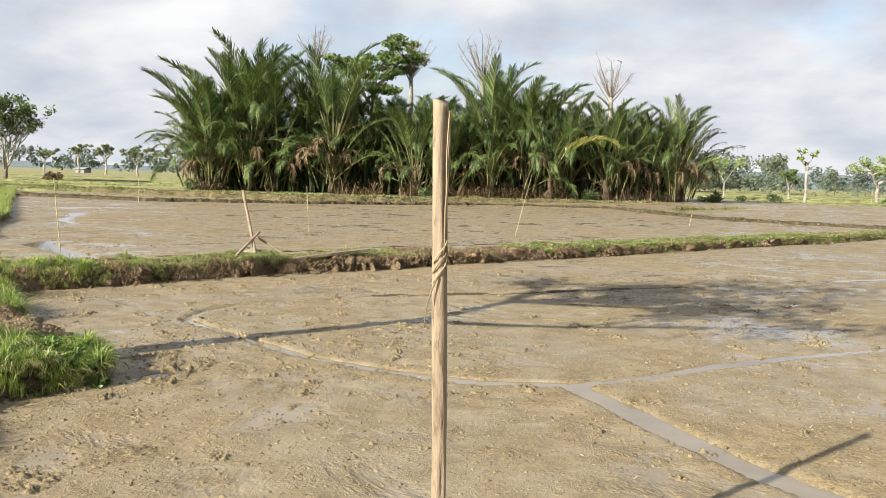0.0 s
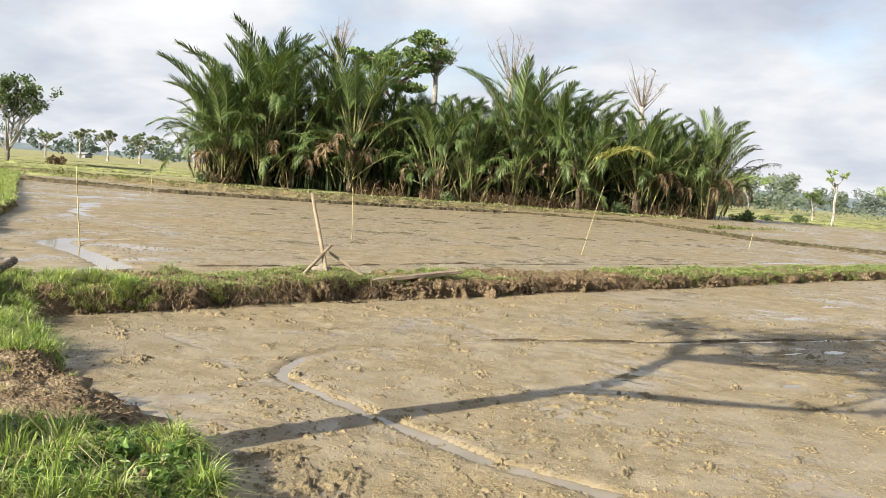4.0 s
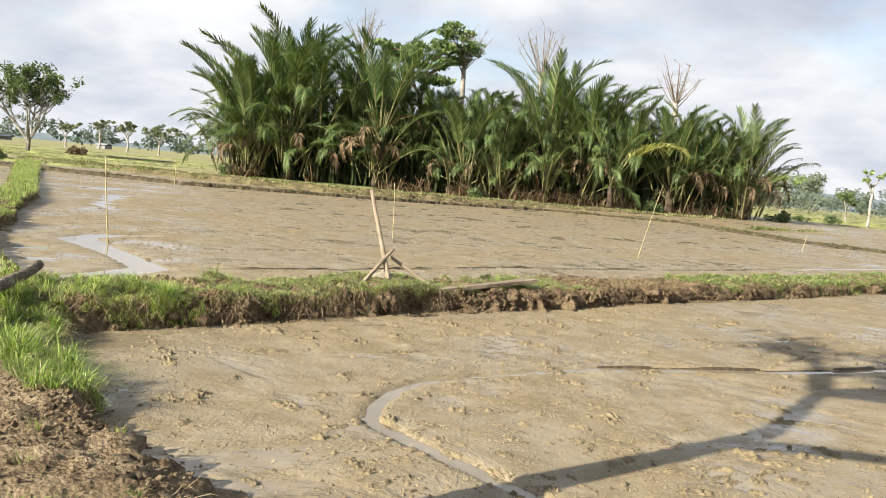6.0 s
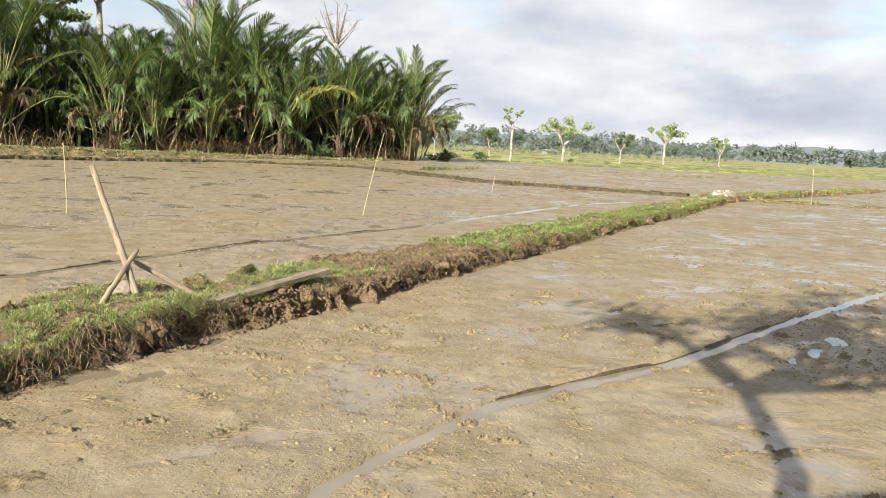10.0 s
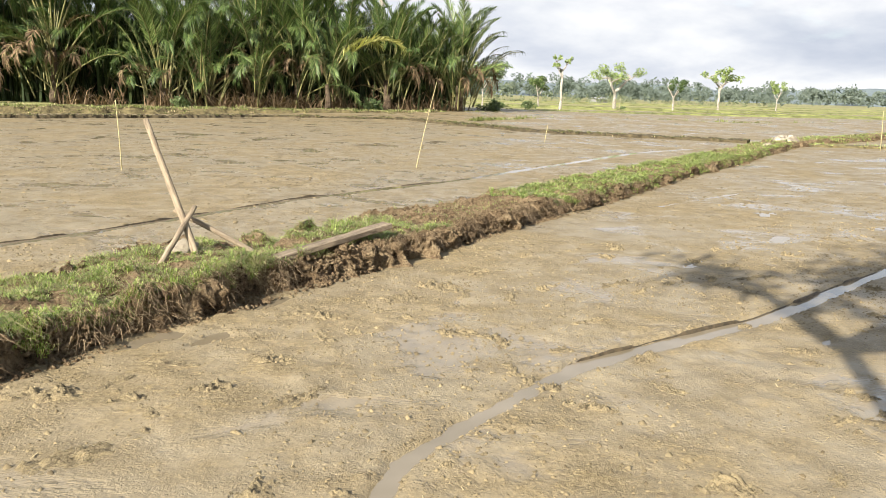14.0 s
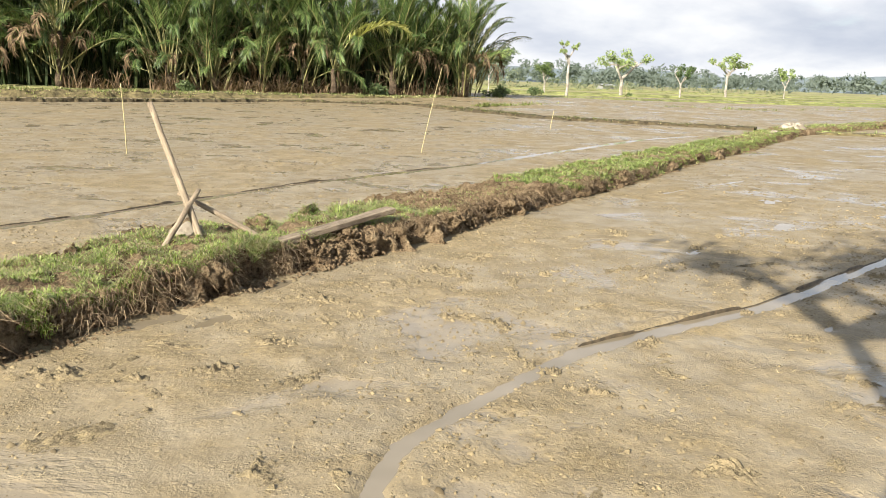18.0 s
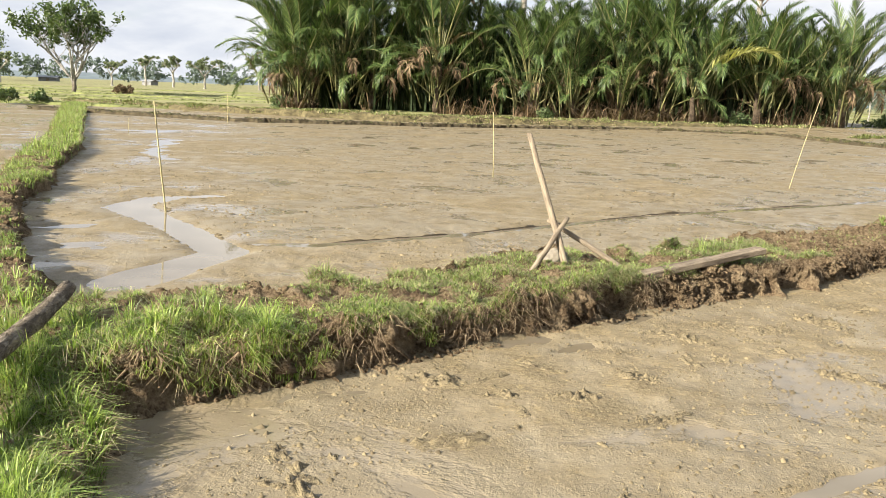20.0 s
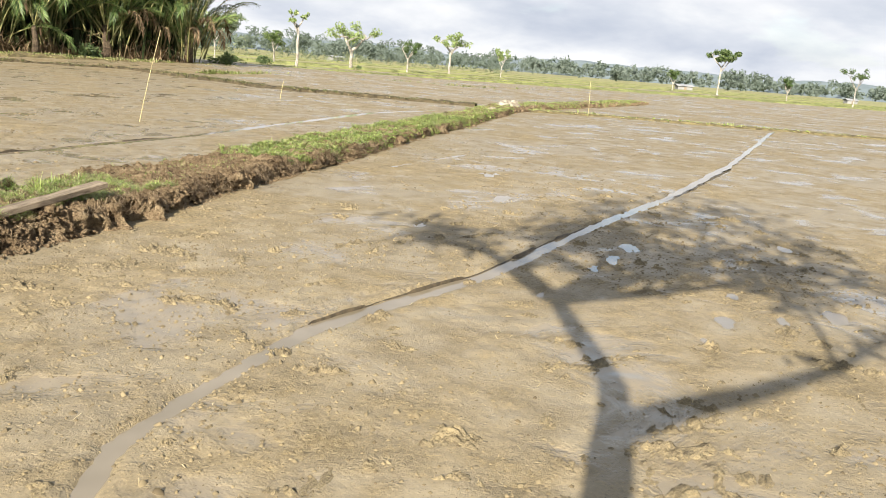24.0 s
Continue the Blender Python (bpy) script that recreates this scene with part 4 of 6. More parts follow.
def roots(bank, count, s0, s1, label):
    """Dry roots and dead grass hanging over the cut side of a bank."""
    x, y, z, u, s = bank.sample(count, G, 0.72, 1.02, s0, s1)
    k = np.clip(np.searchsorted(bank.s, s), 0, len(bank.s) - 1)
    keep = (fbm(x * 2.3, y * 2.3, 91, 3) > 0.50) & (z > 0.04) & (fbm(x * 9, y * 9, 92, 2) > 0.45)
    x, y, z, k = x[keep], y[keep], z[keep], k[keep]
    n = len(x)
    out, drop = G.uniform(0.0, 0.13, n), G.uniform(-0.06, 0.14, n)
    wander = G.normal(0, 0.13, n)
    sx, sy = wander * -bank.ny[k] + G.normal(0, 0.03, n), wander * bank.nx[k] + G.normal(0, 0.03, n)
    w = G.uniform(0.002, 0.005, n)
    tx, ty = -bank.ny[k], bank.nx[k]
    co = np.empty((n, 5, 3))
    co[:, 0] = np.c_[x - tx * w, y - ty * w, z]
    co[:, 1] = np.c_[x + tx * w, y + ty * w, z]
    mx, my, mz = x + bank.nx[k] * out * 0.6 + sx * 0.4, y + bank.ny[k] * out * 0.6 + sy * 0.4, z + 0.02
    co[:, 2] = np.c_[mx - tx * w, my - ty * w, mz]
    co[:, 3] = np.c_[mx + tx * w, my + ty * w, mz]
    co[:, 4] = np.c_[x + bank.nx[k] * out + sx, y + bank.ny[k] * out + sy, np.maximum(z - drop, 0.0)]
    b = np.arange(n)[:, None] * 5
    me = mesh_np("roots", co.reshape(-1, 3), np.concatenate([b + [0, 1, 3], b + [0, 3, 2], b + [2, 3, 4]], 0), [ROOT])
    tagged(new("hanging_roots", me), label, "roots", kind="stuff")


roots(MAIN, 15000, 0.5, 16.0, "dry roots and dead grass hanging from the cut bank")
roots(MAIN, 3500, 16.0, 36.0, "dry roots and dead grass hanging from the cut bank")
roots(WEST, 2500, 9.0, 19.0, "dry roots and dead grass hanging from the cut bank")


def bank_clods(bank, count, size, s0, s1, lo, hi, label, seed, mat=None):
    """Lumps of dug soil lying on a bank and at its foot."""
    rng = np.random.default_rng(seed)
    x, y, z, u, s = bank.sample(count, rng, lo, hi, s0, s1)
    keep = fbm(x * 1.5, y * 1.5, 95, 3) + 0.3 * rng.random(count) > 0.58
    x, y, z = x[keep], y[keep], np.maximum(z[keep], 0.0)
    n = len(x)
    base = np.array([(1, 0, 0), (0.2, 0.9, 0.1), (-0.9, 0.3, 0), (-0.2, -0.95, 0.1), (0.45, 0.3, 0.8), (-0.35, 0.25, 0.9), (0.0, -0.4, 0.75), (0, 0, -0.6)])
    fc = np.array([(0, 1, 4), (1, 2, 5), (1, 5, 4), (2, 3, 6), (2, 6, 5), (3, 0, 6), (0, 4, 6), (4, 5, 6), (1, 0, 7), (2, 1, 7), (3, 2, 7), (0, 3, 7)])
    a, sz = rng.uniform(0, 6.28, n), size * (0.10 + 1.1 * rng.random(n) ** 5)
    v = base[None] * rng.uniform(0.35, 1.6, (n, 8, 3)) * sz[:, None, None]
    ca, sa = np.cos(a)[:, None], np.sin(a)[:, None]
    co = np.stack([x[:, None] + v[:, :, 0] * ca - v[:, :, 1] * sa, y[:, None] + v[:, :, 0] * sa + v[:, :, 1] * ca, (z - 0.25 * sz)[:, None] + v[:, :, 2] * 0.8], 2)
    me = mesh_np("soil_clods", co.reshape(-1, 3), (np.arange(n)[:, None, None] * 8 + fc[None]).reshape(-1, 3), [mat or SOIL], soft=False)
    tagged(new("soil_clods", me), label, "soil clods", kind="stuff")


CL = "crumbling clods of brown soil on the bank"
bank_clods(MAIN, 16000, 0.034, 0.0, 16.0, 0.74, 1.10, CL, 41)
bank_clods(MAIN, 160, 0.085, 0.5, 12.0, 0.84, 1.04, CL, 49)
bank_clods(MAIN, 11000, 0.034, 8.2, 12.4, -1.0, 1.0, CL, 42)
bank_clods(MAIN, 9000, 0.034, 2.0, 12.0, -1.05, -0.2, CL, 46)
bank_clods(MAIN, 2000, 0.04, 13.0, 40.0, 0.88, 1.04, CL, 43)
bank_clods(SPUR, 3000, 0.030, 0.0, 9.0, 0.6, 1.2, CL, 48)
bank_clods(SPUR, 5000, 0.036, 1.5, 9.0, -1.25, 1.25, CL, 51, DUG)
bank_clods(WEST, 18000, 0.024, 11.2, 16.4, -0.95, 1.1, CL, 44, DUG)
bank_clods(WEST, 150, 0.07, 11.2, 16.2, -0.8, 1.05, CL, 50, DUG)
bank_clods(WEST, 5000, 0.030, 8.0, 19.0, 0.5, 1.05, CL, 47)
bank_clods(NORTHWEST, 7000, 0.05, 0.0, 22.0, -1.0, 1.05, CL, 45)


# ---------------------------------------------------------------- palms
def frond_mesh(name, length, arch, pairs, leaf, width, droop, seed, mat, fold=0.45, gaps=0.0, bare=0.36):
    """One feather leaf: bare stalk, then leaflets. It rises along z and bends over towards x."""
    rng = random.Random(seed)
    spine, tang = [], []
    p = Vector((0, 0, 0))
    n = 24
    for i in range(n + 1):
        f = i / n
        a = 0.03 + arch * f ** 2.4
        t = Vector((math.sin(a), 0.06 * math.sin(seed + 3 * f), math.cos(a))).normalized()
        spine.append(p.copy())
        tang.append(t)
        p = p + t * (length / n)
    co, faces = tube(spine, [0.075 * (1 - 0.88 * i / n) for i in range(n + 1)], 4, cap=False)
    co = [tuple(v) for v in co]
    stalk = len(faces)
    for k in range(pairs):
        g = (k + 0.5) / pairs
        f = bare + (0.99 - bare) * g
        i = min(n - 1, int(f * n))
        q = spine[i].lerp(spine[i + 1], f * n - i)
        t = tang[i]
        side = Vector((0, 1, 0))
        back = side.cross(t).normalized()
        ll = leaf * (0.55 + 0.45 * math.sin(math.pi * min(1, 0.15 + 0.6 * g))) * (1.0 - 0.45 * g ** 3)
        for sgn in (-1, 1):
            if rng.random() < gaps:
                continue
            l = ll * rng.uniform(0.8, 1.15)
            fwd = 0.85 + 0.85 * g
            d = (side * sgn * rng.uniform(0.5, 0.85) + t * fwd * rng.uniform(0.85, 1.15) - back * fold * rng.uniform(0.0, 1.2)).normalized()
            drop = Vector((0, 0, -1)) * droop * l * rng.uniform(0.3, 1.4)
            w = t.cross(d).cross(d).normalized() * width * 0.5
            b = len(co)
            m1, m2, tip = q + d * l * 0.35 + drop * 0.06, q + d * l * 0.72 + drop * 0.42, q + d * l * 0.98 + drop
            for v in (q - w * 0.5, q + w * 0.5, m1 - w, m1 + w, m2 - w * 0.7, m2 + w * 0.7, tip):
                co.append(tuple(v))
            faces += [(b, b + 1, b + 3, b + 2), (b + 2, b + 3, b + 5, b + 4), (b + 4, b + 5, b + 6, b + 6)]
    me = mesh_list(name, co, faces)
    me.materials.append(STEM)
    me.materials.append(mat)
    idx = np.ones(len(me.polygons), np.int32)
    idx[:stalk] = 0
    me.polygons.foreach_set("material_index", idx)
    return me


UPRIGHT = [frond_mesh("frond", 8.6 + 0.3 * i, 0.60 + 0.2 * i, 84, 1.55, 0.056, 0.06 + 0.05 * i, 100 + i, FROND, 0.5, 0.03, 0.34) for i in range(5)]
ARCHED = [frond_mesh("frond", 7.2 + 0.3 * i, 1.35 + 0.22 * i, 76, 1.35, 0.048, 0.34 + 0.10 * i, 200 + i, FROND, 0.5, 0.06, 0.34) for i in range(5)]
# the last low frond takes the leaf colour darkened for shade
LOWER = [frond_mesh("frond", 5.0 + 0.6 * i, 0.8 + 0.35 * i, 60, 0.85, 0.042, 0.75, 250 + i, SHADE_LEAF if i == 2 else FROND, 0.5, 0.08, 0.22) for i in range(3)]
YELLOW = frond_mesh("frond", 6.0, 1.7, 52, 1.9, 0.09, 0.62, 300, FROND_PALE, 0.5, 0.0, 0.4)
DEAD = [frond_mesh("dead_frond", 4.6, 2.6, 26, 1.1, 0.10, 0.8, 310 + i, FROND_DRY, 0.6, 0.15, 0.25) for i in range(2)]
TRUNKS = []
for i in range(3):
    rr = random.Random(400 + i)
    pts = [(0.06 * math.sin(k * 0.7 + i), 0.06 * math.cos(k * 0.6 + i), 0.5 * k) for k in range(9)]
    c, f = tube(pts, [0.27 - 0.012 * k + 0.03 * (k % 2) for k in range(9)], 9, 0.12, 400 + i)
    TRUNKS.append(mesh_list("trunk", c, f, PALM_BARK))


def palm(at, height, seed, fronds=20, trunk=0.5, spread=1.0, dead=3, low=9):
    """A sago-like palm: short trunk, tall feather leaves from near the ground, dead leaves hanging below."""
    rng = random.Random(seed)
    e = empty_thing("palm", at, "tall green feather palm growing in a dense grove", "palm", "palms of the grove", rng.uniform(0, 360))
    part("trunk", TRUNKS[seed % 3], None, e, "", Matrix.Diagonal((1, 1, trunk, 1)))
    top = 4.0 * trunk
    s = (height - top) / 9.0
    for k in range(fronds):
        f = k / (fronds - 1)
        up = f < 0.54
        me = rng.choice(UPRIGHT if up else ARCHED)
        tilt = (2 + 25 * (f / 0.54)) * spread if up else (17 + 35 * (f - 0.54) / 0.46) * spread
        sc = s * rng.uniform(0.86, 1.08) * (1.0 if up else 0.95)
        base = top * (1.0 if f < 0.6 else rng.uniform(0.2, 0.9))
        m = pose(0, 0, base, 0, 0, k * 137.5 + rng.uniform(-18, 18)) @ pose(0.10, 0, 0, 0, tilt + rng.uniform(-5, 5), 0) @ pose(0, 0, 0, 0, 0, rng.uniform(-30, 30)) @ Matrix.Scale(sc, 4)
        part("frond", me, None, e, "", m)
    for k in range(low):
        az = rng.uniform(0, 6.28)
        m = pose(math.cos(az) * rng.uniform(0.2, 1.3), math.sin(az) * rng.uniform(0.2, 1.3), rng.uniform(-0.1, 1.6), 0, 0, math.degrees(az) + rng.uniform(-40, 40)) @ pose(0, 0, 0, 0, rng.uniform(2, 24), 0) @ Matrix.Scale(rng.uniform(0.5, 1.1), 4)
        part("frond", rng.choice(LOWER), None, e, "", m)
    for k in range(dead):
        m = pose(0, 0, top * rng.uniform(0.3, 1.0) + 0.2, 0, 0, rng.uniform(0, 360)) @ pose(0.12, 0, 0, 0, rng.uniform(25, 60), 0) @ Matrix.Scale(rng.uniform(0.6, 0.95), 4)
        part("dead_frond", rng.choice(DEAD), None, e, "brown dead leaf hanging down", m)
    return e


PALM_BASE = 0.45
# x, y, height of the highest leaf tip, trunk
PALMS = [
    (-16.6, 62.2, 12.5, 0.75), (-18.9, 62.8, 11.2, 0.5), (-20.0, 64.6, 9.8, 0.4), (-20.8, 62.8, 8.2, 0.3), (-19.6, 61.6, 9.6, 0.4), (-14.8, 63.2, 10.8, 0.6), (-17.4, 65.0, 12.0, 0.6), (-12.9, 65.5, 9.6, 0.5),
    (-10.1, 61.6, 11.9, 0.8), (-11.7, 64.2, 10.4, 0.6), (-9.3, 65.0, 9.6, 0.6),
    (-4.0, 62.2, 8.3, 0.4), (-2.9, 64.6, 8.5, 0.4), (-1.2, 62.2, 8.1, 0.3), (0.2, 65.6, 8.7, 0.4),
    (1.9, 62.6, 11.2, 0.7), (3.1, 64.6, 10.6, 0.6), (4.7, 63.4, 10.0, 0.6), (5.7, 65.6, 9.6, 0.5),
    (7.5, 63.6, 8.8, 0.4), (8.6, 67.2, 8.0, 0.5), (10.8, 63.2, 8.6, 0.5), (12.1, 64.4, 8.4, 0.5), (13.3, 67.2, 7.2, 0.4), (14.7, 65.2, 7.9, 0.5), (16.4, 64.0, 8.8, 0.6), (17.2, 66.0, 7.6, 0.5),
    (-17.5, 68.5, 10.0, 0.5), (-12.5, 69, 9.6, 0.6), (-7, 70, 8.6, 0.5), (-6.6, 66.8, 8.8, 0.5), (-5.0, 68.4, 9.0, 0.5), (-7.6, 64.6, 8.2, 0.4), (-1, 69.5, 8.6, 0.5), (4.5, 69.5, 9.0, 0.5), (9.6, 69, 8.0, 0.5), (13.5, 69.5, 7.4, 0.4),
]
for k, (x, y, h, tr) in enumerate(PALMS):
    palm((x, y, PALM_BASE), h - PALM_BASE, 900 + k, 22 if y < 66.5 else 15, tr, 1.25 if k in (1, 2) else 0.9 if k == 25 else 1.0 + 0.2 * ((k * 7) % 3 - 1), 10 if k in (0, 8) else 3 + k % 4, 16 if y < 66.5 else 6)
yel = empty_thing("palm", (6.3, 61.2, PALM_BASE), "young palm with a yellowing bent leaf", "palm", "palms of the grove")
part("trunk", TRUNKS[0], None, yel, "", Matrix.Diagonal((0.7, 0.7, 0.4, 1)))
for k, (az, tl, sc, me) in enumerate([(-12, 34, 1.0, YELLOW), (15, 26, 0.85, YELLOW), (-30, 20, 0.8, ARCHED[1]), (120, 15, 0.7, UPRIGHT[0]), (200, 20, 0.7, UPRIGHT[1]), (290, 25, 0.75, ARCHED[0])]):
    part("frond", me, None, yel, "yellowing leaf" if me is YELLOW else "", pose(0, 0, 1.6, 0, 0, az) @ pose(0, 0, 0, 0, tl, 0) @ Matrix.Scale(sc, 4))

# stems and suckers, coloured near black for the grove's deep shade, and fallen leaves
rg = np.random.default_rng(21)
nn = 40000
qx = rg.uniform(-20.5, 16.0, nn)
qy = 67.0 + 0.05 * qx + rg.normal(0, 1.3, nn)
blades("grove_undergrowth", qx, qy, np.full(nn, 0.4), rg.uniform(1.2, 6.5, nn), rg.uniform(0.05, 0.5, nn), rg.uniform(0.05, 0.20, nn), SHADE_LEAF, "dense leaves and suckers coloured dark for shade inside the grove", rg, "undergrowth")
nn = 9000
qx = rg.uniform(-20.5, 16.2, nn)
qy = 61.0 + 0.12 * (qx + 8) * (qx > -8) + rg.uniform(-0.6, 2.5, nn)
lie = fbm(qx * 0.55, qy * 0.3, 97, 3) + 0.3 * rg.random(nn) > 0.70
qx, qy = qx[lie], qy[lie]
nn = len(qx)
blades("dead_leaves", qx, qy, np.full(nn, 0.4), rg.uniform(0.3, 2.6, nn) * rg.random(nn), rg.uniform(0.3, 2.2, nn), rg.uniform(0.03, 0.09, nn), FROND_DRY, "fallen brown palm leaves along the foot of the grove", rg, "dead leaves")

# flowered-out palms: bare stems with antler-like stalks
def bare_palm(at, height, crown, seed):
    rng = random.Random(seed)
    e = empty_thing("dead_palm", at, "dead flowered-out palm with a bare branching top", "dead palm", "bare palms of the grove")
    n = 10
    pts = [(0.05 * math.sin(i), 0.05 * math.cos(i * 1.3), (height - crown) * i / n) for i in range(n + 1)]
    c, f = tube(pts, [0.30 - 0.012 * i for i in range(n + 1)], 8, 0.06, seed)
    part("trunk", mesh_list("trunk", c, f, BARK_PALE), None, e, "pale bare stem")
    pieces = []
    for k in range(15):
        az, tl = k * 2.4 + rng.uniform(-0.3, 0.3), rng.uniform(0.10, 0.85)
        base = Vector((0, 0, (height - crown) * rng.uniform(0.93, 1.0)))
        d = Vector((math.cos(az) * math.sin(tl), math.sin(az) * math.sin(tl), math.cos(tl)))
        L = crown * rng.uniform(0.75, 1.05)
        line = [base + d * L * q + Vector((0, 0, 0.18 * L * q * q)) for q in (0, 0.35, 0.7, 1.0)]
        pieces.append(tube(line, [0.045, 0.036, 0.026, 0.015], 4, 0, 1, False))
        for j in range(7):
            q = rng.uniform(0.3, 1.0)
            b = base + d * L * q + Vector((0, 0, 0.18 * L * q * q))
            o = Vector((rng.uniform(-1, 1), rng.uniform(-1, 1), rng.uniform(0.1, 1.2))).normalized()
            pieces.append(tube([b, b + o * 0.22 * L], [0.020, 0.010], 3, 0, 1, False))
    c, f = join(pieces)
    part("flower_stalk", mesh_list("flower_stalk", c, f, LOG_BARK), None, e, "dry grey branching stalks")
    return e


bare_palm((1.1, 66.5, PALM_BASE), 12.7, 3.2, 31)
bare_palm((11.9, 69.5, PALM_BASE), 11.4, 2.9, 32)
bare_palm((-12.9, 69, PALM_BASE), 13.5, 2.8, 33)
bare_palm((-4.9, 69, PALM_BASE), 12.8, 3.0, 34)


# ---------------------------------------------------------------- broad-leaved trees
def leaf_cloud(centres, count, size, seed, flat=0.75, spread=1.0):
    """Many small leaves about the twig ends: vertices and quads."""
    rng = np.random.default_rng(seed)
    c = np.array([(*p, r) for p, r in centres], float)
    w = c[:, 3] ** 2
    pick = rng.choice(len(c), count, p=w / w.sum())
    v = rng.normal(size=(count, 3))
    v /= np.linalg.norm(v, axis=1)[:, None]
    r = c[pick, 3] * rng.random(count) ** 0.45 * spread
    q = c[pick, :3] + v * r[:, None] * [1, 1, flat]
    a = rng.normal(size=(count, 3)) + [0, 0, 0.3]
    a /= np.linalg.norm(a, axis=1)[:, None]
    b = np.cross(a, rng.normal(size=(count, 3)))
    b /= np.linalg.norm(b, axis=1)[:, None]
    t = np.cross(a, b)
    s = size * rng.uniform(0.6, 1.3, count)[:, None]
    co = np.stack([q - b * s * 0.9, q - t * s * 0.42 + a * s * 0.12, q + b * s, q + t * s * 0.42 + a * s * 0.12], 1)
    return co.reshape(-1, 3), np.arange(count * 4).reshape(-1, 4)


def limbs(start, heading, length, radius, depth, rng, out, ends, spread=0.6, rise=0.25, kids=3, sides=6):
    """Forking limbs; collects tubes and twig ends."""
    pts, p, d = [Vector(start)], Vector(start), Vector(heading).normalized()
    n = 4
    for i in range(n):
        d = (d + Vector((rng.uniform(-1, 1), rng.uniform(-1, 1), rng.uniform(-0.6, 1))) * 0.16 + Vector((0, 0, rise * 0.3))).normalized()
        p = p + d * length / n
        pts.append(p.copy())
    out.append(tube(pts, [radius * (1 - 0.55 * i / n) for i in range(n + 1)], sides, 0.05, rng.random(), False))
    if depth == 0:
        ends.append((tuple(pts[-1]), length * 0.55))
        ends.append((tuple(pts[-2]), length * 0.4))
        return
    for k in range(kids):
        i = n if k == 0 else rng.choice((2, 3, 4))
        az = rng.uniform(0, 6.28)
        side = Vector((math.cos(az), math.sin(az), rng.uniform(-0.1, 0.5)))
        h = (d * (1 - spread) + side * spread + Vector((0, 0, rise))).normalized()
        limbs(pts[i], h, length * rng.uniform(0.55, 0.8), radius * 0.5, depth - 1, rng, out, ends, spread, rise, kids, max(4, sides - 1))


def tree(name, at, height, label, seed, trunk_h=0.35, radius=0.18, spread=0.6, rise=0.25, leaves=1500, size=0.2, mat=None, bark=None, depth=2, kids=3, stems=1, clump=1.0, flat=0.75, group="", category="tree", lean=0.0):
    rng = random.Random(seed)
    e = empty_thing(name, at, label, category, group)
    out, ends = [], []
    for s in range(stems):
        az = rng.uniform(0, 6.28)
        lx, ly = (math.cos(az) * 0.10 * (stems > 1) + lean), math.sin(az) * 0.10 * (stems > 1)
        th = height * trunk_h * rng.uniform(0.9, 1.1)
        n = 6
        pts = [(lx * th * i / n + 0.02 * th * math.sin(i * 1.7 + seed), ly * th * i / n + 0.02 * th * math.cos(i * 1.3 + seed), th * i / n - 0.1) for i in range(n + 1)]
        out.append(tube(pts, [radius * (1.45 if i == 0 else 1.0 - 0.28 * i / n) for i in range(n + 1)], 9, 0.06, seed + s, False))
        for k in range(kids):
            a2 = k * 6.28 / kids + rng.uniform(-0.5, 0.5)
            hd = Vector((math.cos(a2) * spread, math.sin(a2) * spread, 0.6 + rise))
            limbs(pts[-1] if k < 2 else pts[-2], hd, height * (1 - trunk_h) * 0.48, radius * 0.62, depth - 1, rng, out, ends, spread, rise, kids, 6)
    c, f = join(out)
    zmax = max(p[2] + r * flat for p, r in ends)
    k = height / zmax
    c = [(a, b, d * k) for a, b, d in c]
    ends = [((p[0], p[1], p[2] * k), r * clump) for p, r in ends]
    part("trunk", mesh_list("trunk", c, f, bark or BARK_PALE), None, e)
    if leaves:
        co, fa = leaf_cloud(ends, leaves, size, seed, flat)
        part("crown", mesh_np("crown", co, fa, [mat or LEAF], soft=False), None, e)
    return e


# umbrella-leaved tree standing up out of the grove
tree("umbrella_tree", (-7.9, 68, PALM_BASE), 12.9, "thin tall tree with flat tufts of broad leaves", 41, 0.50, 0.15, 1.15, 0.06, 4200, 0.23, UMBRELLA, PALM_BARK, 2, 5, 1, 0.80, 0.34)

# trees by the paddies to the north-west
tree("tree", (-51.5, 89.5, 0.35), 10.2, "leafy green tree with a split trunk beyond the bank", 47, 0.15, 0.22, 0.78, 0.30, 4600, 0.23, LEAF_OPEN, BARK, 3, 4, 2, 0.55, 1.0)
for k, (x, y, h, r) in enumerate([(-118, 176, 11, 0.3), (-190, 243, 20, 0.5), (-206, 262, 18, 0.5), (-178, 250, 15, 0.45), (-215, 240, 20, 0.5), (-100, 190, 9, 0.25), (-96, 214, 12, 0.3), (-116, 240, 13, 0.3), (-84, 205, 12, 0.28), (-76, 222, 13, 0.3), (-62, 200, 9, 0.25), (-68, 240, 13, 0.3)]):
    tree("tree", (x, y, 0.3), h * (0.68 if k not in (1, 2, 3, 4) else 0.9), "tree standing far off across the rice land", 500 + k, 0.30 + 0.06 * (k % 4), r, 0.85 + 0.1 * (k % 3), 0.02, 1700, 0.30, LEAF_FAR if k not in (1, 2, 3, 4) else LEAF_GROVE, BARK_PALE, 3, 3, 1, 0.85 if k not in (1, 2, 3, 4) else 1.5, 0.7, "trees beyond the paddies")
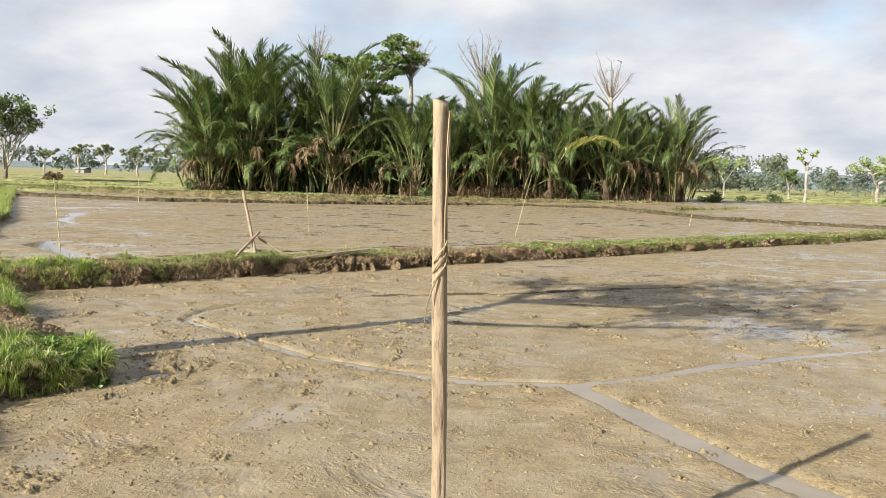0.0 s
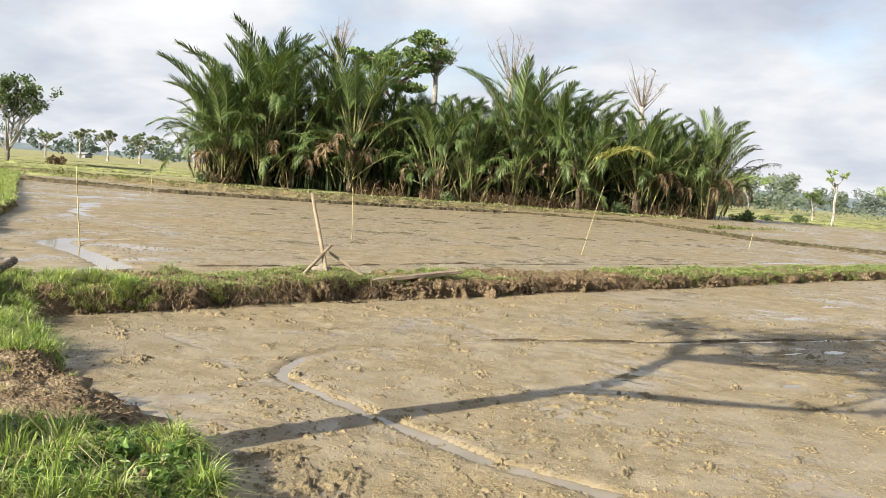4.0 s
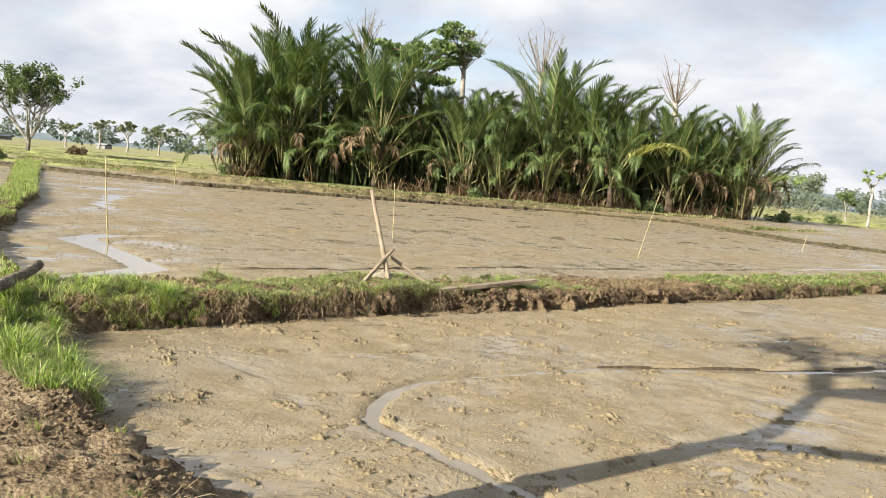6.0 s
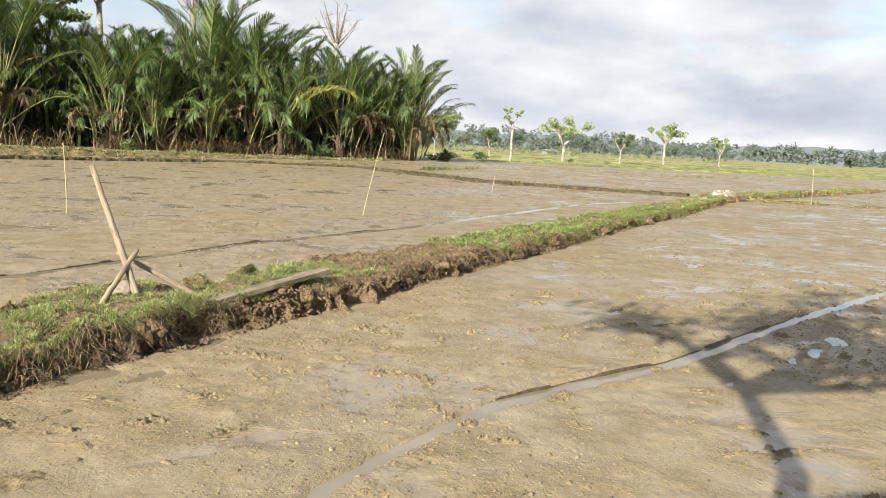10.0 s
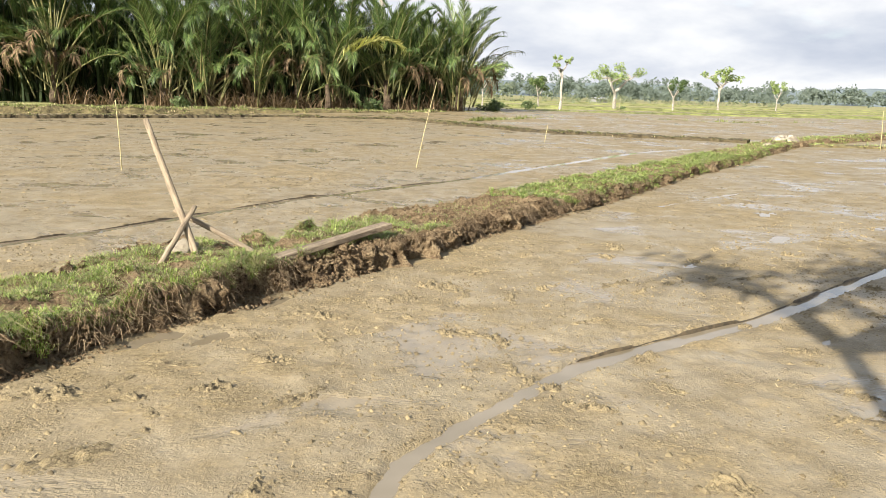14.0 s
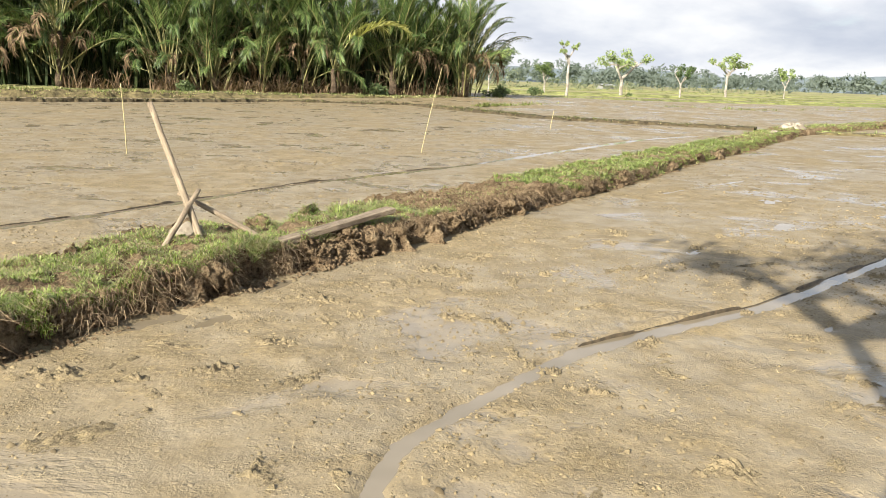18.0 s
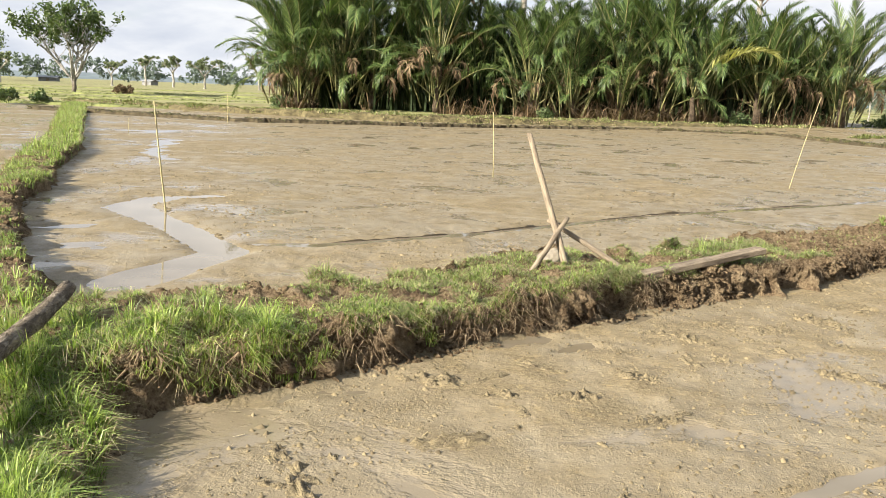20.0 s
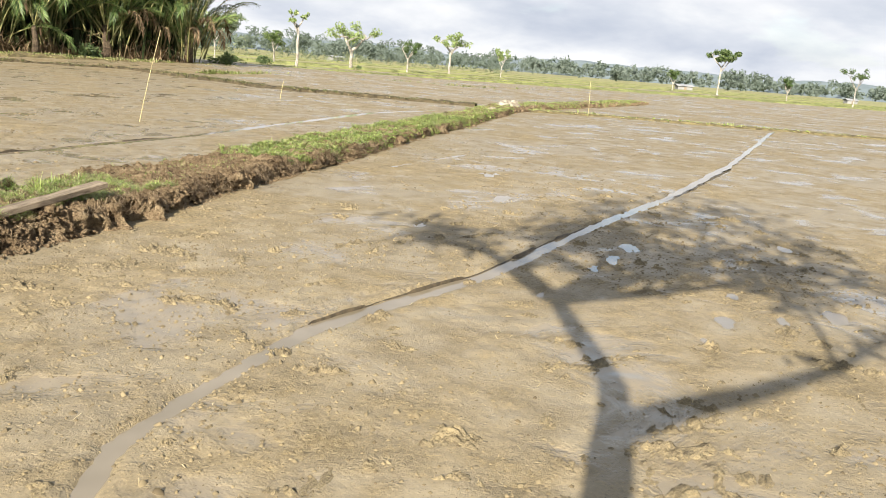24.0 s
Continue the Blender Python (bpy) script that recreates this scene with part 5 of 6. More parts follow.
# trees to the north-east
for k, (x, y, h, sp, lv, mt, cl, th, r) in enumerate([
        (27, 87, 5.0, 0.55, 420, LEAF_LIGHT, 0.8, 0.35, 0.11), (36, 93, 3.8, 0.6, 900, LEAF, 0.9, 0.3, 0.15), (33.7, 82.6, 5.6, 0.9, 300, LEAF_LIGHT, 0.65, 0.62, 0.19), (46, 93.5, 6.1, 0.95, 1300, LEAF_LIGHT, 0.85, 0.24, 0.30),
        (57, 98, 4.4, 0.7, 900, LEAF, 0.9, 0.30, 0.20), (70, 106.5, 6.6, 0.95, 700, LEAF_LIGHT, 0.8, 0.36, 0.26), (92.5, 121.5, 5.2, 0.6, 420, LEAF_LIGHT, 0.8, 0.35, 0.14), (134, 106, 9.2, 0.85, 2600, LEAF, 0.8, 0.40, 0.24),
        (128, 112, 4.2, 0.5, 700, LEAF, 0.9, 0.3, 0.15), (128, 76, 6.5, 0.6, 700, LEAF, 0.8, 0.4, 0.16), (122, 84, 4.0, 0.6, 800, LEAF, 0.9, 0.35, 0.14), (132, 70, 4.5, 0.6, 800, LEAF_LIGHT, 0.9, 0.35, 0.14)]):
    tree("tree", (x, y, 0.3), h, "pale-barked tree with sparse leaves on a paddy bank", 600 + k, th, r * 0.75, sp + (0.45 if k in (3, 5, 7) else 0.15), 0.12 if k in (3, 5, 7) else 0.2, lv, 0.16 if y < 100 else 0.22, mt, BARK_PALE, 2, 3, 1, cl, 0.75, "trees on the paddy banks")


def bush(at, size, seed, label="small green bush on the field bank"):
    rng = random.Random(seed)
    ends = [((rng.uniform(-1, 1) * size * 0.6, rng.uniform(-1, 1) * size * 0.6, size * rng.uniform(0.15, 0.7)), size * 0.4) for _ in range(9)]
    co, fa = leaf_cloud(ends, 420, 0.09 + size * 0.06, seed, 0.9)
    ob = new("bush", mesh_np("bush", co, fa, [LEAF_MID], soft=False))
    ob.matrix_basis = pose(*at)
    return tagged(ob, label, "bush", "bushes on the banks")


for k, (x, y, s) in enumerate([(-35.8, 54.5, 1.0), (-34.5, 56, 0.8), (28.5, 86, 0.6), (32.3, 87, 0.9), (46.5, 92.4, 0.5), (-3, 60.8, 0.8), (9.6, 61.4, 1.0), (19.8, 66.6, 1.1), (-20.6, 61.2, 1.0)]):
    bush((x, y, 0.3), s, 700 + k)


# distant woods and hills; their haze is put into the leaf and hill colours
def wood_belt(name, pts, depth, height, count, size, mat, seed, label):
    rng = np.random.default_rng(seed)
    p = np.array(pts, float)
    d = np.r_[0, np.cumsum(np.hypot(np.diff(p[:, 0]), np.diff(p[:, 1])))]
    n = int(d[-1] / (height * 0.32))
    s = rng.uniform(0, d[-1], n)
    x, y = np.interp(s, d, p[:, 0]) + rng.normal(0, depth * 0.4, n), np.interp(s, d, p[:, 1]) + rng.uniform(0, depth, n)
    h = height * rng.uniform(0.5, 1.15, n)
    ends = []
    for a, b, c in zip(x, y, h):
        for j in range(5):
            ends.append(((a + rng.normal(0, c * 0.22), b + rng.normal(0, c * 0.22), c * rng.uniform(0.25, 0.95)), c * 0.26))
    co, fa = leaf_cloud(ends, count, size, seed, 0.8)
    return tagged(new(name, mesh_np(name, co, fa, [mat], soft=False)), label, "woods", kind="stuff")


wood_belt("woods", [(-222, 245), (-172, 250)], 18, 23, 6000, 0.65, LEAF_GROVE, 6, "tall dense trees far across the rice land")
wood_belt("woods", [(30, 172), (60, 186), (84, 200)], 24, 9.0, 12000, 0.45, LEAF_GROVE, 1, "green belt of woods behind the rice land")
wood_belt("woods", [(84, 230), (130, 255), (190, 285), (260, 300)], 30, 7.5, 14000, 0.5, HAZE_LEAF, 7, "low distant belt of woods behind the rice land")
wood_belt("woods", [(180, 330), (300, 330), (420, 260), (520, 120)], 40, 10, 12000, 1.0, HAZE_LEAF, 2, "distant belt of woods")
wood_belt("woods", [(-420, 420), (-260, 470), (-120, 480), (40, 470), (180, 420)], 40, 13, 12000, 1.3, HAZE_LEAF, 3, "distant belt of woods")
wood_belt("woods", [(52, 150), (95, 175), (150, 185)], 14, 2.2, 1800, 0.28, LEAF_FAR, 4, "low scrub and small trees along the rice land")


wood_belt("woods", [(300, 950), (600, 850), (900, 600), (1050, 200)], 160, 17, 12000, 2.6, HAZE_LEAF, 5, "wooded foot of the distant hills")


def hills(name, r, height, a0, a1, seed, label):
    n, m = 220, 10
    a = np.radians(np.linspace(a0, a1, n))[:, None]
    t = np.linspace(0, 1, m)[None]
    ridge = height * (0.35 + 1.0 * fbm(np.linspace(0, 14, n), np.full(n, 3.3), seed, 5, 0.5))[:, None]
    rr = r + 260 * t
    z = ridge * np.sin(t * math.pi * 0.55) + 4 * (fbm(a * 160, t * 20, seed + 2, 3) - 0.5) - 2
    x, y = rr * np.sin(a), rr * np.cos(a)
    i = (np.arange(n - 1)[:, None] * m + np.arange(m - 1)[None]).ravel()
    me = mesh_np(name, np.c_[x.ravel(), y.ravel(), z.ravel()], np.c_[i, i + m, i + m + 1, i + 1], [HAZE_HILL])
    return tagged(new(name, me), label, "hills", kind="structure")


hills("backdrop_hills", 1150, 30, 8, 115, 5, "low blue-green haze-tinted wooded hills on the skyline")
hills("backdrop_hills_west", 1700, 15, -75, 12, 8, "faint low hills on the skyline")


def hut(at, w, d, h, turn, label):
    e = empty_thing("hut", at, label, "hut", "far huts", turn)
    bm = bmesh.new()
    bmesh.ops.create_cube(bm, size=1.0, matrix=Matrix.Translation((0, 0, h / 2)) @ Matrix.Diagonal((w, d, h, 1)))
    me = bpy.data.meshes.new("wall")
    bm.to_mesh(me)
    part("wall", me, WALL, e)
    co = [(-w * .6, -d * .65, h), (w * .6, -d * .65, h), (w * .6, 0, h * 1.45), (-w * .6, 0, h * 1.45), (-w * .6, d * .65, h), (w * .6, d * .65, h)]
    co += [(a, b, c + 0.08) for a, b, c in co]
    fc = [(0, 1, 2, 3), (3, 2, 5, 4), (6, 9, 8, 7), (9, 10, 11, 8), (0, 6, 7, 1), (4, 5, 11, 10), (0, 3, 9, 6), (3, 4, 10, 9), (1, 7, 8, 2), (2, 8, 11, 5)]
    part("roof", mesh_list("roof", co, fc, ROOF, False), None, e, "grey sheet roof")
    dm = bmesh.new()
    bmesh.ops.create_cube(dm, size=1.0, matrix=Matrix.Translation((0, -d / 2 - 0.03, h * 0.4)) @ Matrix.Diagonal((w * 0.18, 0.06, h * 0.8, 1)))
    me = bpy.data.meshes.new("door")
    dm.to_mesh(me)
    part("door", me, WOOD_GREY, e)
    return e


hut((100, 196, 0.3), 4, 2.5, 0.9, 20, "low white hut with a pale sheet roof far off")
hut((-176, 290, 0.3), 6, 4, 1.3, 15, "low grey hut with a sheet roof far across the fields")
hut((-128, 268, 0.3), 4, 3, 1.2, -20, "small brown-grey field hut far across the rice land")
ends = [((0.5 * math.sin(k * 2.1), 0.5 * math.cos(k * 1.7), 0.15 + 0.09 * k), 0.55 - 0.04 * k) for k in range(9)]
co, fa = leaf_cloud(ends, 700, 0.16, 55, 0.8)
heap = new("brush_heap", mesh_np("brush_heap", co, fa, [FROND_DRY], soft=False))
heap.matrix_basis = pose(-46.3, 90.0, 0.3) @ Matrix.Scale(1.05, 4)
tagged(heap, "brown heap of dry brush beside the field tree", "brush heap")
hut((180, 150, 0.3), 4, 2.5, 1.0, -30, "small white house far across the rice land")
hut((225, 128, 0.3), 3, 2, 0.9, -30, "small white house far across the rice land")


# ---------------------------------------------------------------- things by the paddies
def stake(name, foot, tip, r0, r1, mat, label, category, seed, knots=0, group="", parent=None, bow=0.0):
    """A stick from foot to tip, with nodes along it. Its origin is at its foot and its z runs along it."""
    a, b = Vector(foot), Vector(tip)
    L = (b - a).length
    n = 14
    rng = random.Random(seed)
    pts, rad = [], []
    for i in range(n + 1):
        f = i / n
        pts.append((bow * math.sin(f * math.pi) + rng.uniform(-1, 1) * r0 * 0.10, rng.uniform(-1, 1) * r0 * 0.10, L * f))
        rad.append((r0 + (r1 - r0) * f) * (1.16 if knots and i % max(1, n // knots) == 0 else 1.0))
    c, f = tube(pts, rad, 10, 0.05, seed)
    ob = new(name, mesh_list(name, c, f, mat))
    m = Matrix.Translation(a) @ (b - a).to_track_quat("Z", "Y").to_matrix().to_4x4()
    if parent is not None:
        ob.parent = parent
        m = parent.matrix_basis.inverted() @ m
    ob.matrix_basis = m
    if parent is None:
        tagged(ob, label, category, group)
    elif label:
        tagged(ob, label)
    return ob


STAKE = "thin yellow bamboo stake standing in the mud"
for k, (a, b, r) in enumerate([((-8.92, 17.73, -0.25), (-9.07, 17.73, 1.54), 0.022), ((-18.1, 44.6, -0.2), (-18.05, 44.5, 1.31), 0.03), ((-4.6, 24.8, -0.2), (-4.66, 24.7, 1.42), 0.018), ((10.05, 35.7, -0.2), (10.19, 35.7, 0.66), 0.022), ((23.8, 33.0, -0.2), (23.6, 32.9, 1.57), 0.024), ((-17.2, 33.0, -0.2), (-17.15, 33.0, 0.55), 0.012), ((39.4, 80.9, 0.0), (39.5, 80.9, 1.9), 0.03)]):
    stake("bamboo_stake", a, b, r * 0.62, r * 0.42, BAMBOO, STAKE, "stake", 800 + k, 5, "stakes in the paddies", None, 0.015)
stake("leaning_stick", (1.84, 25.3, -0.2), (2.36, 25.4, 2.0), 0.009, 0.006, BAMBOO, "thin leaning bamboo stick in the mud", "stake", 820, 6, "stakes in the paddies", None, 0.03)

marker = empty_thing("wooden_marker", (-3.45, 14.1, 0.28), "three pale sticks crossed and propped upright on the bank", "wooden marker")
stake("pole", (-3.40, 13.98, 0.18), (-3.84, 14.6, 1.45), 0.033, 0.027, WOOD_PALE, "long pale leaning pole", "", 831, 0, "", marker)
stake("brace", (-3.80, 13.72, 0.2), (-3.44, 14.28, 0.70), 0.028, 0.022, WOOD_PALE, "", "", 832, 0, "", marker)
stake("brace", (-2.9, 14.3, 0.25), (-3.62, 14.38, 0.66), 0.026, 0.022, WOOD_PALE, "", "", 833, 0, "", marker)


def stone(at, size, seed, squash=0.6, label="pale lump of stone", group=""):
    bm = bmesh.new()
    bmesh.ops.create_icosphere(bm, subdivisions=3, radius=1.0)
    for v in bm.verts:
        k = 1 + 0.5 * (noise.noise(v.co * 1.3 + Vector((seed, 0, 0)))) + 0.18 * noise.noise(v.co * 4 + Vector((0, seed, 0)))
        v.co = Vector((v.co.x * size * k, v.co.y * size * 0.8 * k, v.co.z * size * squash * k))
    me = bpy.data.meshes.new("stone")
    bm.to_mesh(me)
    me.materials.append(STONE)
    me.polygons.foreach_set("use_smooth", np.ones(len(me.polygons), bool))
    ob = new("stone", me)
    ob.matrix_basis = pose(*at, 0, 0, seed * 50)
    return tagged(ob, label, "stone", group)


stone((-3.55, 14.22, 0.30), 0.17, 1, 0.6, "pale stone under the crossed sticks")
for k, (x, y, z, s) in enumerate([(20.0, 34.5, 0.25, 0.27), (20.5, 34.9, 0.28, 0.30), (21.0, 35.0, 0.27, 0.30), (20.4, 34.4, 0.22, 0.22), (20.8, 34.6, 0.30, 0.24), (21.4, 35.4, 0.25, 0.22), (16.9, 31.4, 0.22, 0.2)]):
    stone((x, y, z), s, 3 + k, 0.62, "pale rock heaped on the grassy bank", "rocks on the bank")


def plank(at_a, at_b, width, thick, label):
    a, b = Vector(at_a), Vector(at_b)
    bm = bmesh.new()
    bmesh.ops.create_cube(bm, size=1.0, matrix=Matrix.Diagonal((width, thick, (b - a).length, 1)))
    bmesh.ops.subdivide_edges(bm, edges=[e for e in bm.edges if abs((e.verts[0].co - e.verts[1].co).z) > 0.1], cuts=10)
    for v in bm.verts:
        v.co += Vector((noise.noise(v.co * 3), noise.noise(v.co * 3 + Vector((5, 0, 0))), 0)) * 0.014
    bmesh.ops.bevel(bm, geom=list(bm.edges), offset=0.006, segments=1, affect="EDGES")
    me = bpy.data.meshes.new("plank")
    bm.to_mesh(me)
    me.materials.append(WOOD_GREY)
    ob = new("plank", me)
    ob.matrix_basis = Matrix.Translation((a + b) / 2) @ (b - a).to_track_quat("Z", "X").to_matrix().to_4x4()
    return tagged(ob, label, "plank")


plank((-2.75, 14.05, 0.24), (-1.48, 14.95, 0.38), 0.055, 0.14, "weathered grey plank lying tilted on the bank")
stake("log", (-6.36, 9.1, 0.38), (-6.82, 11.6, 0.45), 0.062, 0.052, LOG_BARK, "weathered bare log lying across the grassy bank", "log", 840, 0, "", None, -0.09)

# the post in the mud
post = empty_thing("wooden_post", (0.36, 2.42, 0.0), "upright peeled wooden post with a torn vine round it", "post")
co, faces = [], []
rings, sides = 90, 20
for i in range(rings + 1):
    z = -0.4 + 2.48 * i / rings
    ox = 0.015 - 0.037 * (z + 0.4) / 2.48 + 0.006 * math.sin(2.1 * z + 0.5)
    for j in range(sides):
        w = 2 * math.pi * j / sides
        q = Vector((math.cos(w), math.sin(w), z * 1.3))
        r = 0.0295 + 0.004 * noise.noise(q * 1.6) + 0.0022 * noise.noise(Vector((q.x * 6, q.y * 6, z * 5)))
        # long torn grooves where the bark came off
        for gw, gz, gs, gd in ((-0.75, 1.80, 0.26, 0.011), (-1.2, 0.58, 0.10, 0.010), (-1.9, 1.5, 0.10, 0.007), (-2.4, 1.9, 0.2, 0.005)):
            dw = math.atan2(math.sin(w - gw), math.cos(w - gw))
            r -= gd * math.exp(-(dw / 0.25) ** 2 - ((z - gz) / gs) ** 4)
        top = 0.012 * math.cos(w - 2.5) if i == rings else 0.0
        co.append((ox + r * math.cos(w), r * math.sin(w), z + top))
for i in range(rings):
    for j in range(sides):
        k = (j + 1) % sides
        faces.append((i * sides + j, i * sides + k, (i + 1) * sides + k, (i + 1) * sides + j))
faces.append(tuple(rings * sides + j for j in range(sides)))
part("shaft", mesh_list("shaft", co, faces, POST_WOOD), None, post, "peeled pale wood with dark torn grooves")
vine = []
rv = random.Random(9)
for s in range(4):
    w0 = rv.uniform(-1.0, -0.2)
    pts = []
    for i in range(16):
        f = i / 15
        w = w0 + 0.25 * math.sin(5 * f + s)
        pts.append((-0.02 + 0.034 * math.cos(w), 0.034 * math.sin(w), 2.04 - rv.uniform(0.56, 0.6) * f))
    vine.append(tube(pts, [rv.uniform(0.002, 0.004)] * 16, 5, 0.2, s, False))
for s in range(3):
    z0 = 1.42 + 0.04 * s
    vine.append(tube([(0.016, -0.012, z0 + 0.05), (0.006, -0.034, z0 + 0.02), (-0.018, -0.040, z0 - 0.01), (-0.042, -0.024, z0 - 0.05)], [0.0028] * 4, 5, 0, 1, False))
vine.append(tube([(-0.02, -0.040, 1.40), (-0.040, -0.045, 1.35), (-0.058, -0.048, 1.29), (-0.066, -0.05, 1.22), (-0.068, -0.05, 1.19)], [0.0035, 0.003, 0.0025, 0.002, 0.0015], 5, 0, 1, False))
c, f = join(vine)
part("vine", mesh_list("vine", c, f, STRAW), None, post, "torn dry vine")


# ---------------------------------------------------------------- the tree by the path
def path_tree():
    base = Vector((-4.14, 5.93, 0.30))
    e = empty_thing("tree", tuple(base), "large tree with rough grey-white bark on the bank", "tree")
    rng = random.Random(77)
    right, ahead = Vector((0.692, -0.722, 0)), Vector((0.722, 0.692, 0))
    # trunk with flare, lean and knots
    n, sides = 170, 60
    zs = [3.7 * i / n for i in range(n + 1)]
    co, faces = [], []

    def mid(z):
        return right * (-0.035 * min(1.0, max(0, z - 0.8)) + 0.10 * math.exp(-((z - 2.4) / 0.8) ** 2) - 0.45 * max(0, z - 2.7)) + Vector((-0.012 * z, 0.01 * math.sin(z), 0))

    for i, z in enumerate(zs):
        o = mid(z)
        r = 0.150 + 0.09 * math.exp(-z / 0.20) + 0.020 * math.exp(-((z - 0.7) / 0.4) ** 2) - 0.022 * z
        for j in range(sides):
            w = 2 * math.pi * j / sides
            dx, dy = math.cos(w), math.sin(w)
            q = Vector((dx * 1.8, dy * 1.8, z * 1.4))
            k = r * (1 + 0.10 * noise.noise(q) + 0.08 * noise.noise(q * 2.7) + 0.05 * noise.noise(q * 6))
            # knots of old limbs
            for kz, kw, kr, ks in ((1.50, 0.12, 0.065, 0.05), (1.60, 0.05, 0.03, 0.10), (0.35, -1.3, 0.05, 0.16), (0.95, -1.5, 0.03, 0.12), (2.25, 2.9, 0.04, 0.2)):
                dw = math.atan2(math.sin(w - kw), math.cos(w - kw))
                k += kr * math.exp(-((z - kz) / ks) ** 2 - (dw / 0.32) ** 2)
            k += 0.10 * math.exp(-z / 0.15) * max(0, math.cos(3 * w + 0.8)) + 0.006 * noise.noise(q * 12) - 0.012 * max(0, 0.28 - abs(noise.noise(Vector((dx * 5, dy * 5, z * 2.6))))) * 3
            co.append((o.x + dx * k, o.y + dy * k, z - 0.12))
    for i in range(n):
        for j in range(sides):
            k = (j + 1) % sides
            faces.append((i * sides + j, i * sides + k, (i + 1) * sides + k, (i + 1) * sides + j))
    bole = part("trunk", mesh_list("trunk", co, faces, BARK), None, e, "rough grey-white trunk with an old knot")
    for ri, (ux, uy, long) in enumerate(((0.95, -0.30, 0.45), (-0.2, -0.97, 0.35), (-0.9, 0.2, 0.3))):
        line, rad = [], []
        for i in range(9):
            f = i / 8
            line.append((ux * (0.08 + long * f) + 0.03 * math.sin(7 * f + ri), uy * (0.08 + long * f), 0.16 - 0.10 * f + 0.05 * math.sin(f * 3.1) - 0.16 * f ** 3))
            rad.append(0.065 - 0.025 * f + 0.03 * math.sin(5 * f + ri) ** 2)
        rt = tube(line, rad, 12, 0.18, 60 + ri)
        part("root", mesh_list("root", rt[0], rt[1], ROOT_BARK), None, bole, "gnarled root")
    stub = tube([(-0.05, -0.02, 1.95), (-0.10, -0.05, 2.08), (-0.125, -0.06, 2.22), (-0.13, -0.06, 2.28)], [0.06, 0.05, 0.04, 0.02], 9, 0.1, 5)
    part("stub", mesh_list("stub", stub[0], stub[1], BARK), None, bole, "broken limb stub")
    out, ends = [], []

    def spot(p, a, z):
        v = right * p - ahead * a
        return Vector((v.x, v.y, z - 0.3))

    # a low limb, then the forked head
    low = [spot(0.0, 0.0, 2.5), spot(0.4, 0.10, 2.79), spot(0.8, 0.20, 3.02), spot(1.5, 0.35, 3.48), spot(2.3, 0.5, 4.2)]
    out.append(tube(low, [0.10, 0.085, 0.065, 0.045, 0.03], 8, 0.06, 3, False))
    limbs(low[-1], (0.6, -0.5, 0.5), 1.0, 0.04, 1, rng, out, ends, 0.7, 0.10, 3, 5)
    limbs(low[3], (0.7, 0.2, 0.6), 1.0, 0.035, 1, rng, out, ends, 0.7, 0.10, 3, 5)
    top = mid(3.6) + Vector((0, 0, 3.45))
    for p, a, z in ((-1.15, 0.0, 4.6), (-1.85, 0.1, 5.1), (0.4, 0.3, 4.8), (1.3, 0.3, 4.7), (1.9, 0.2, 5.3), (1.1, 0.0, 6.0), (2.4, 0.3, 6.1), (0.5, 0.5, 5.5)):
        goal = spot(p, a, z)
        hd = goal - top
        limbs(top, hd, hd.length * 0.72, 0.085, 1, rng, out, ends, 0.7, 0.02, 4, 6)
    for p, a, z, r in ((1.4, 0.35, 3.5, 0.25), (1.9, 0.45, 3.9, 0.35), (2.4, 0.5, 4.2, 0.4), (2.9, 0.5, 4.5, 0.35), (3.2, 0.4, 4.2, 0.3)):
        ends.append((tuple(spot(p, a, z)), r))
    c, f = join(out)
    part("limb", mesh_list("limb", c, f, BARK), None, bole)
    cl, fa = leaf_cloud(ends, 3000, 0.10, 7, 0.6, 1.15)
    part("crown", mesh_np("crown", cl, fa, [LEAF], soft=False), None, e)
    return e


path_tree()


def weeds(at, size, count, seed, label):
    """Broad-leaved weeds growing through the grass."""
    rng = random.Random(seed)
    ends = [((rng.uniform(-1, 1) * size, rng.uniform(-1, 1) * size, size * rng.uniform(0.1, 0.55)), size * 0.28) for _ in range(14)]
    co, fa = leaf_cloud(ends, count, 0.032, seed, 0.8)
    ob = new("weed", mesh_np("weed", co, fa, [WEED], soft=False))
    ob.matrix_basis = pose(*at)
    return tagged(ob, label, "weed", "weeds on the bank", "stuff")


WEED = leaf_material("weed leaves", [(0.0, (0.035, 0.065, 0.018)), (0.6, (0.12, 0.20, 0.045)), (1.0, (0.33, 0.42, 0.11))], 0.45, 0.3)
WR = np.random.default_rng(95)
for bank, m, s0, s1, lo, hi in ((WEST, 46, 9.0, 11.3, -0.8, 1.08), (SPUR, 34, 0.0, 3.0, -0.6, 1.08)):
    wx, wy, wz, wu, ws = bank.sample(m, WR, lo, hi, s0, s1)
    for k in range(m):
        weeds((wx[k], wy[k], max(0.0, wz[k] - 0.01)), WR.uniform(0.07, 0.19), 130, 950 + k + 40 * (bank is SPUR), "broad-leaved green weed growing in the bank grass")


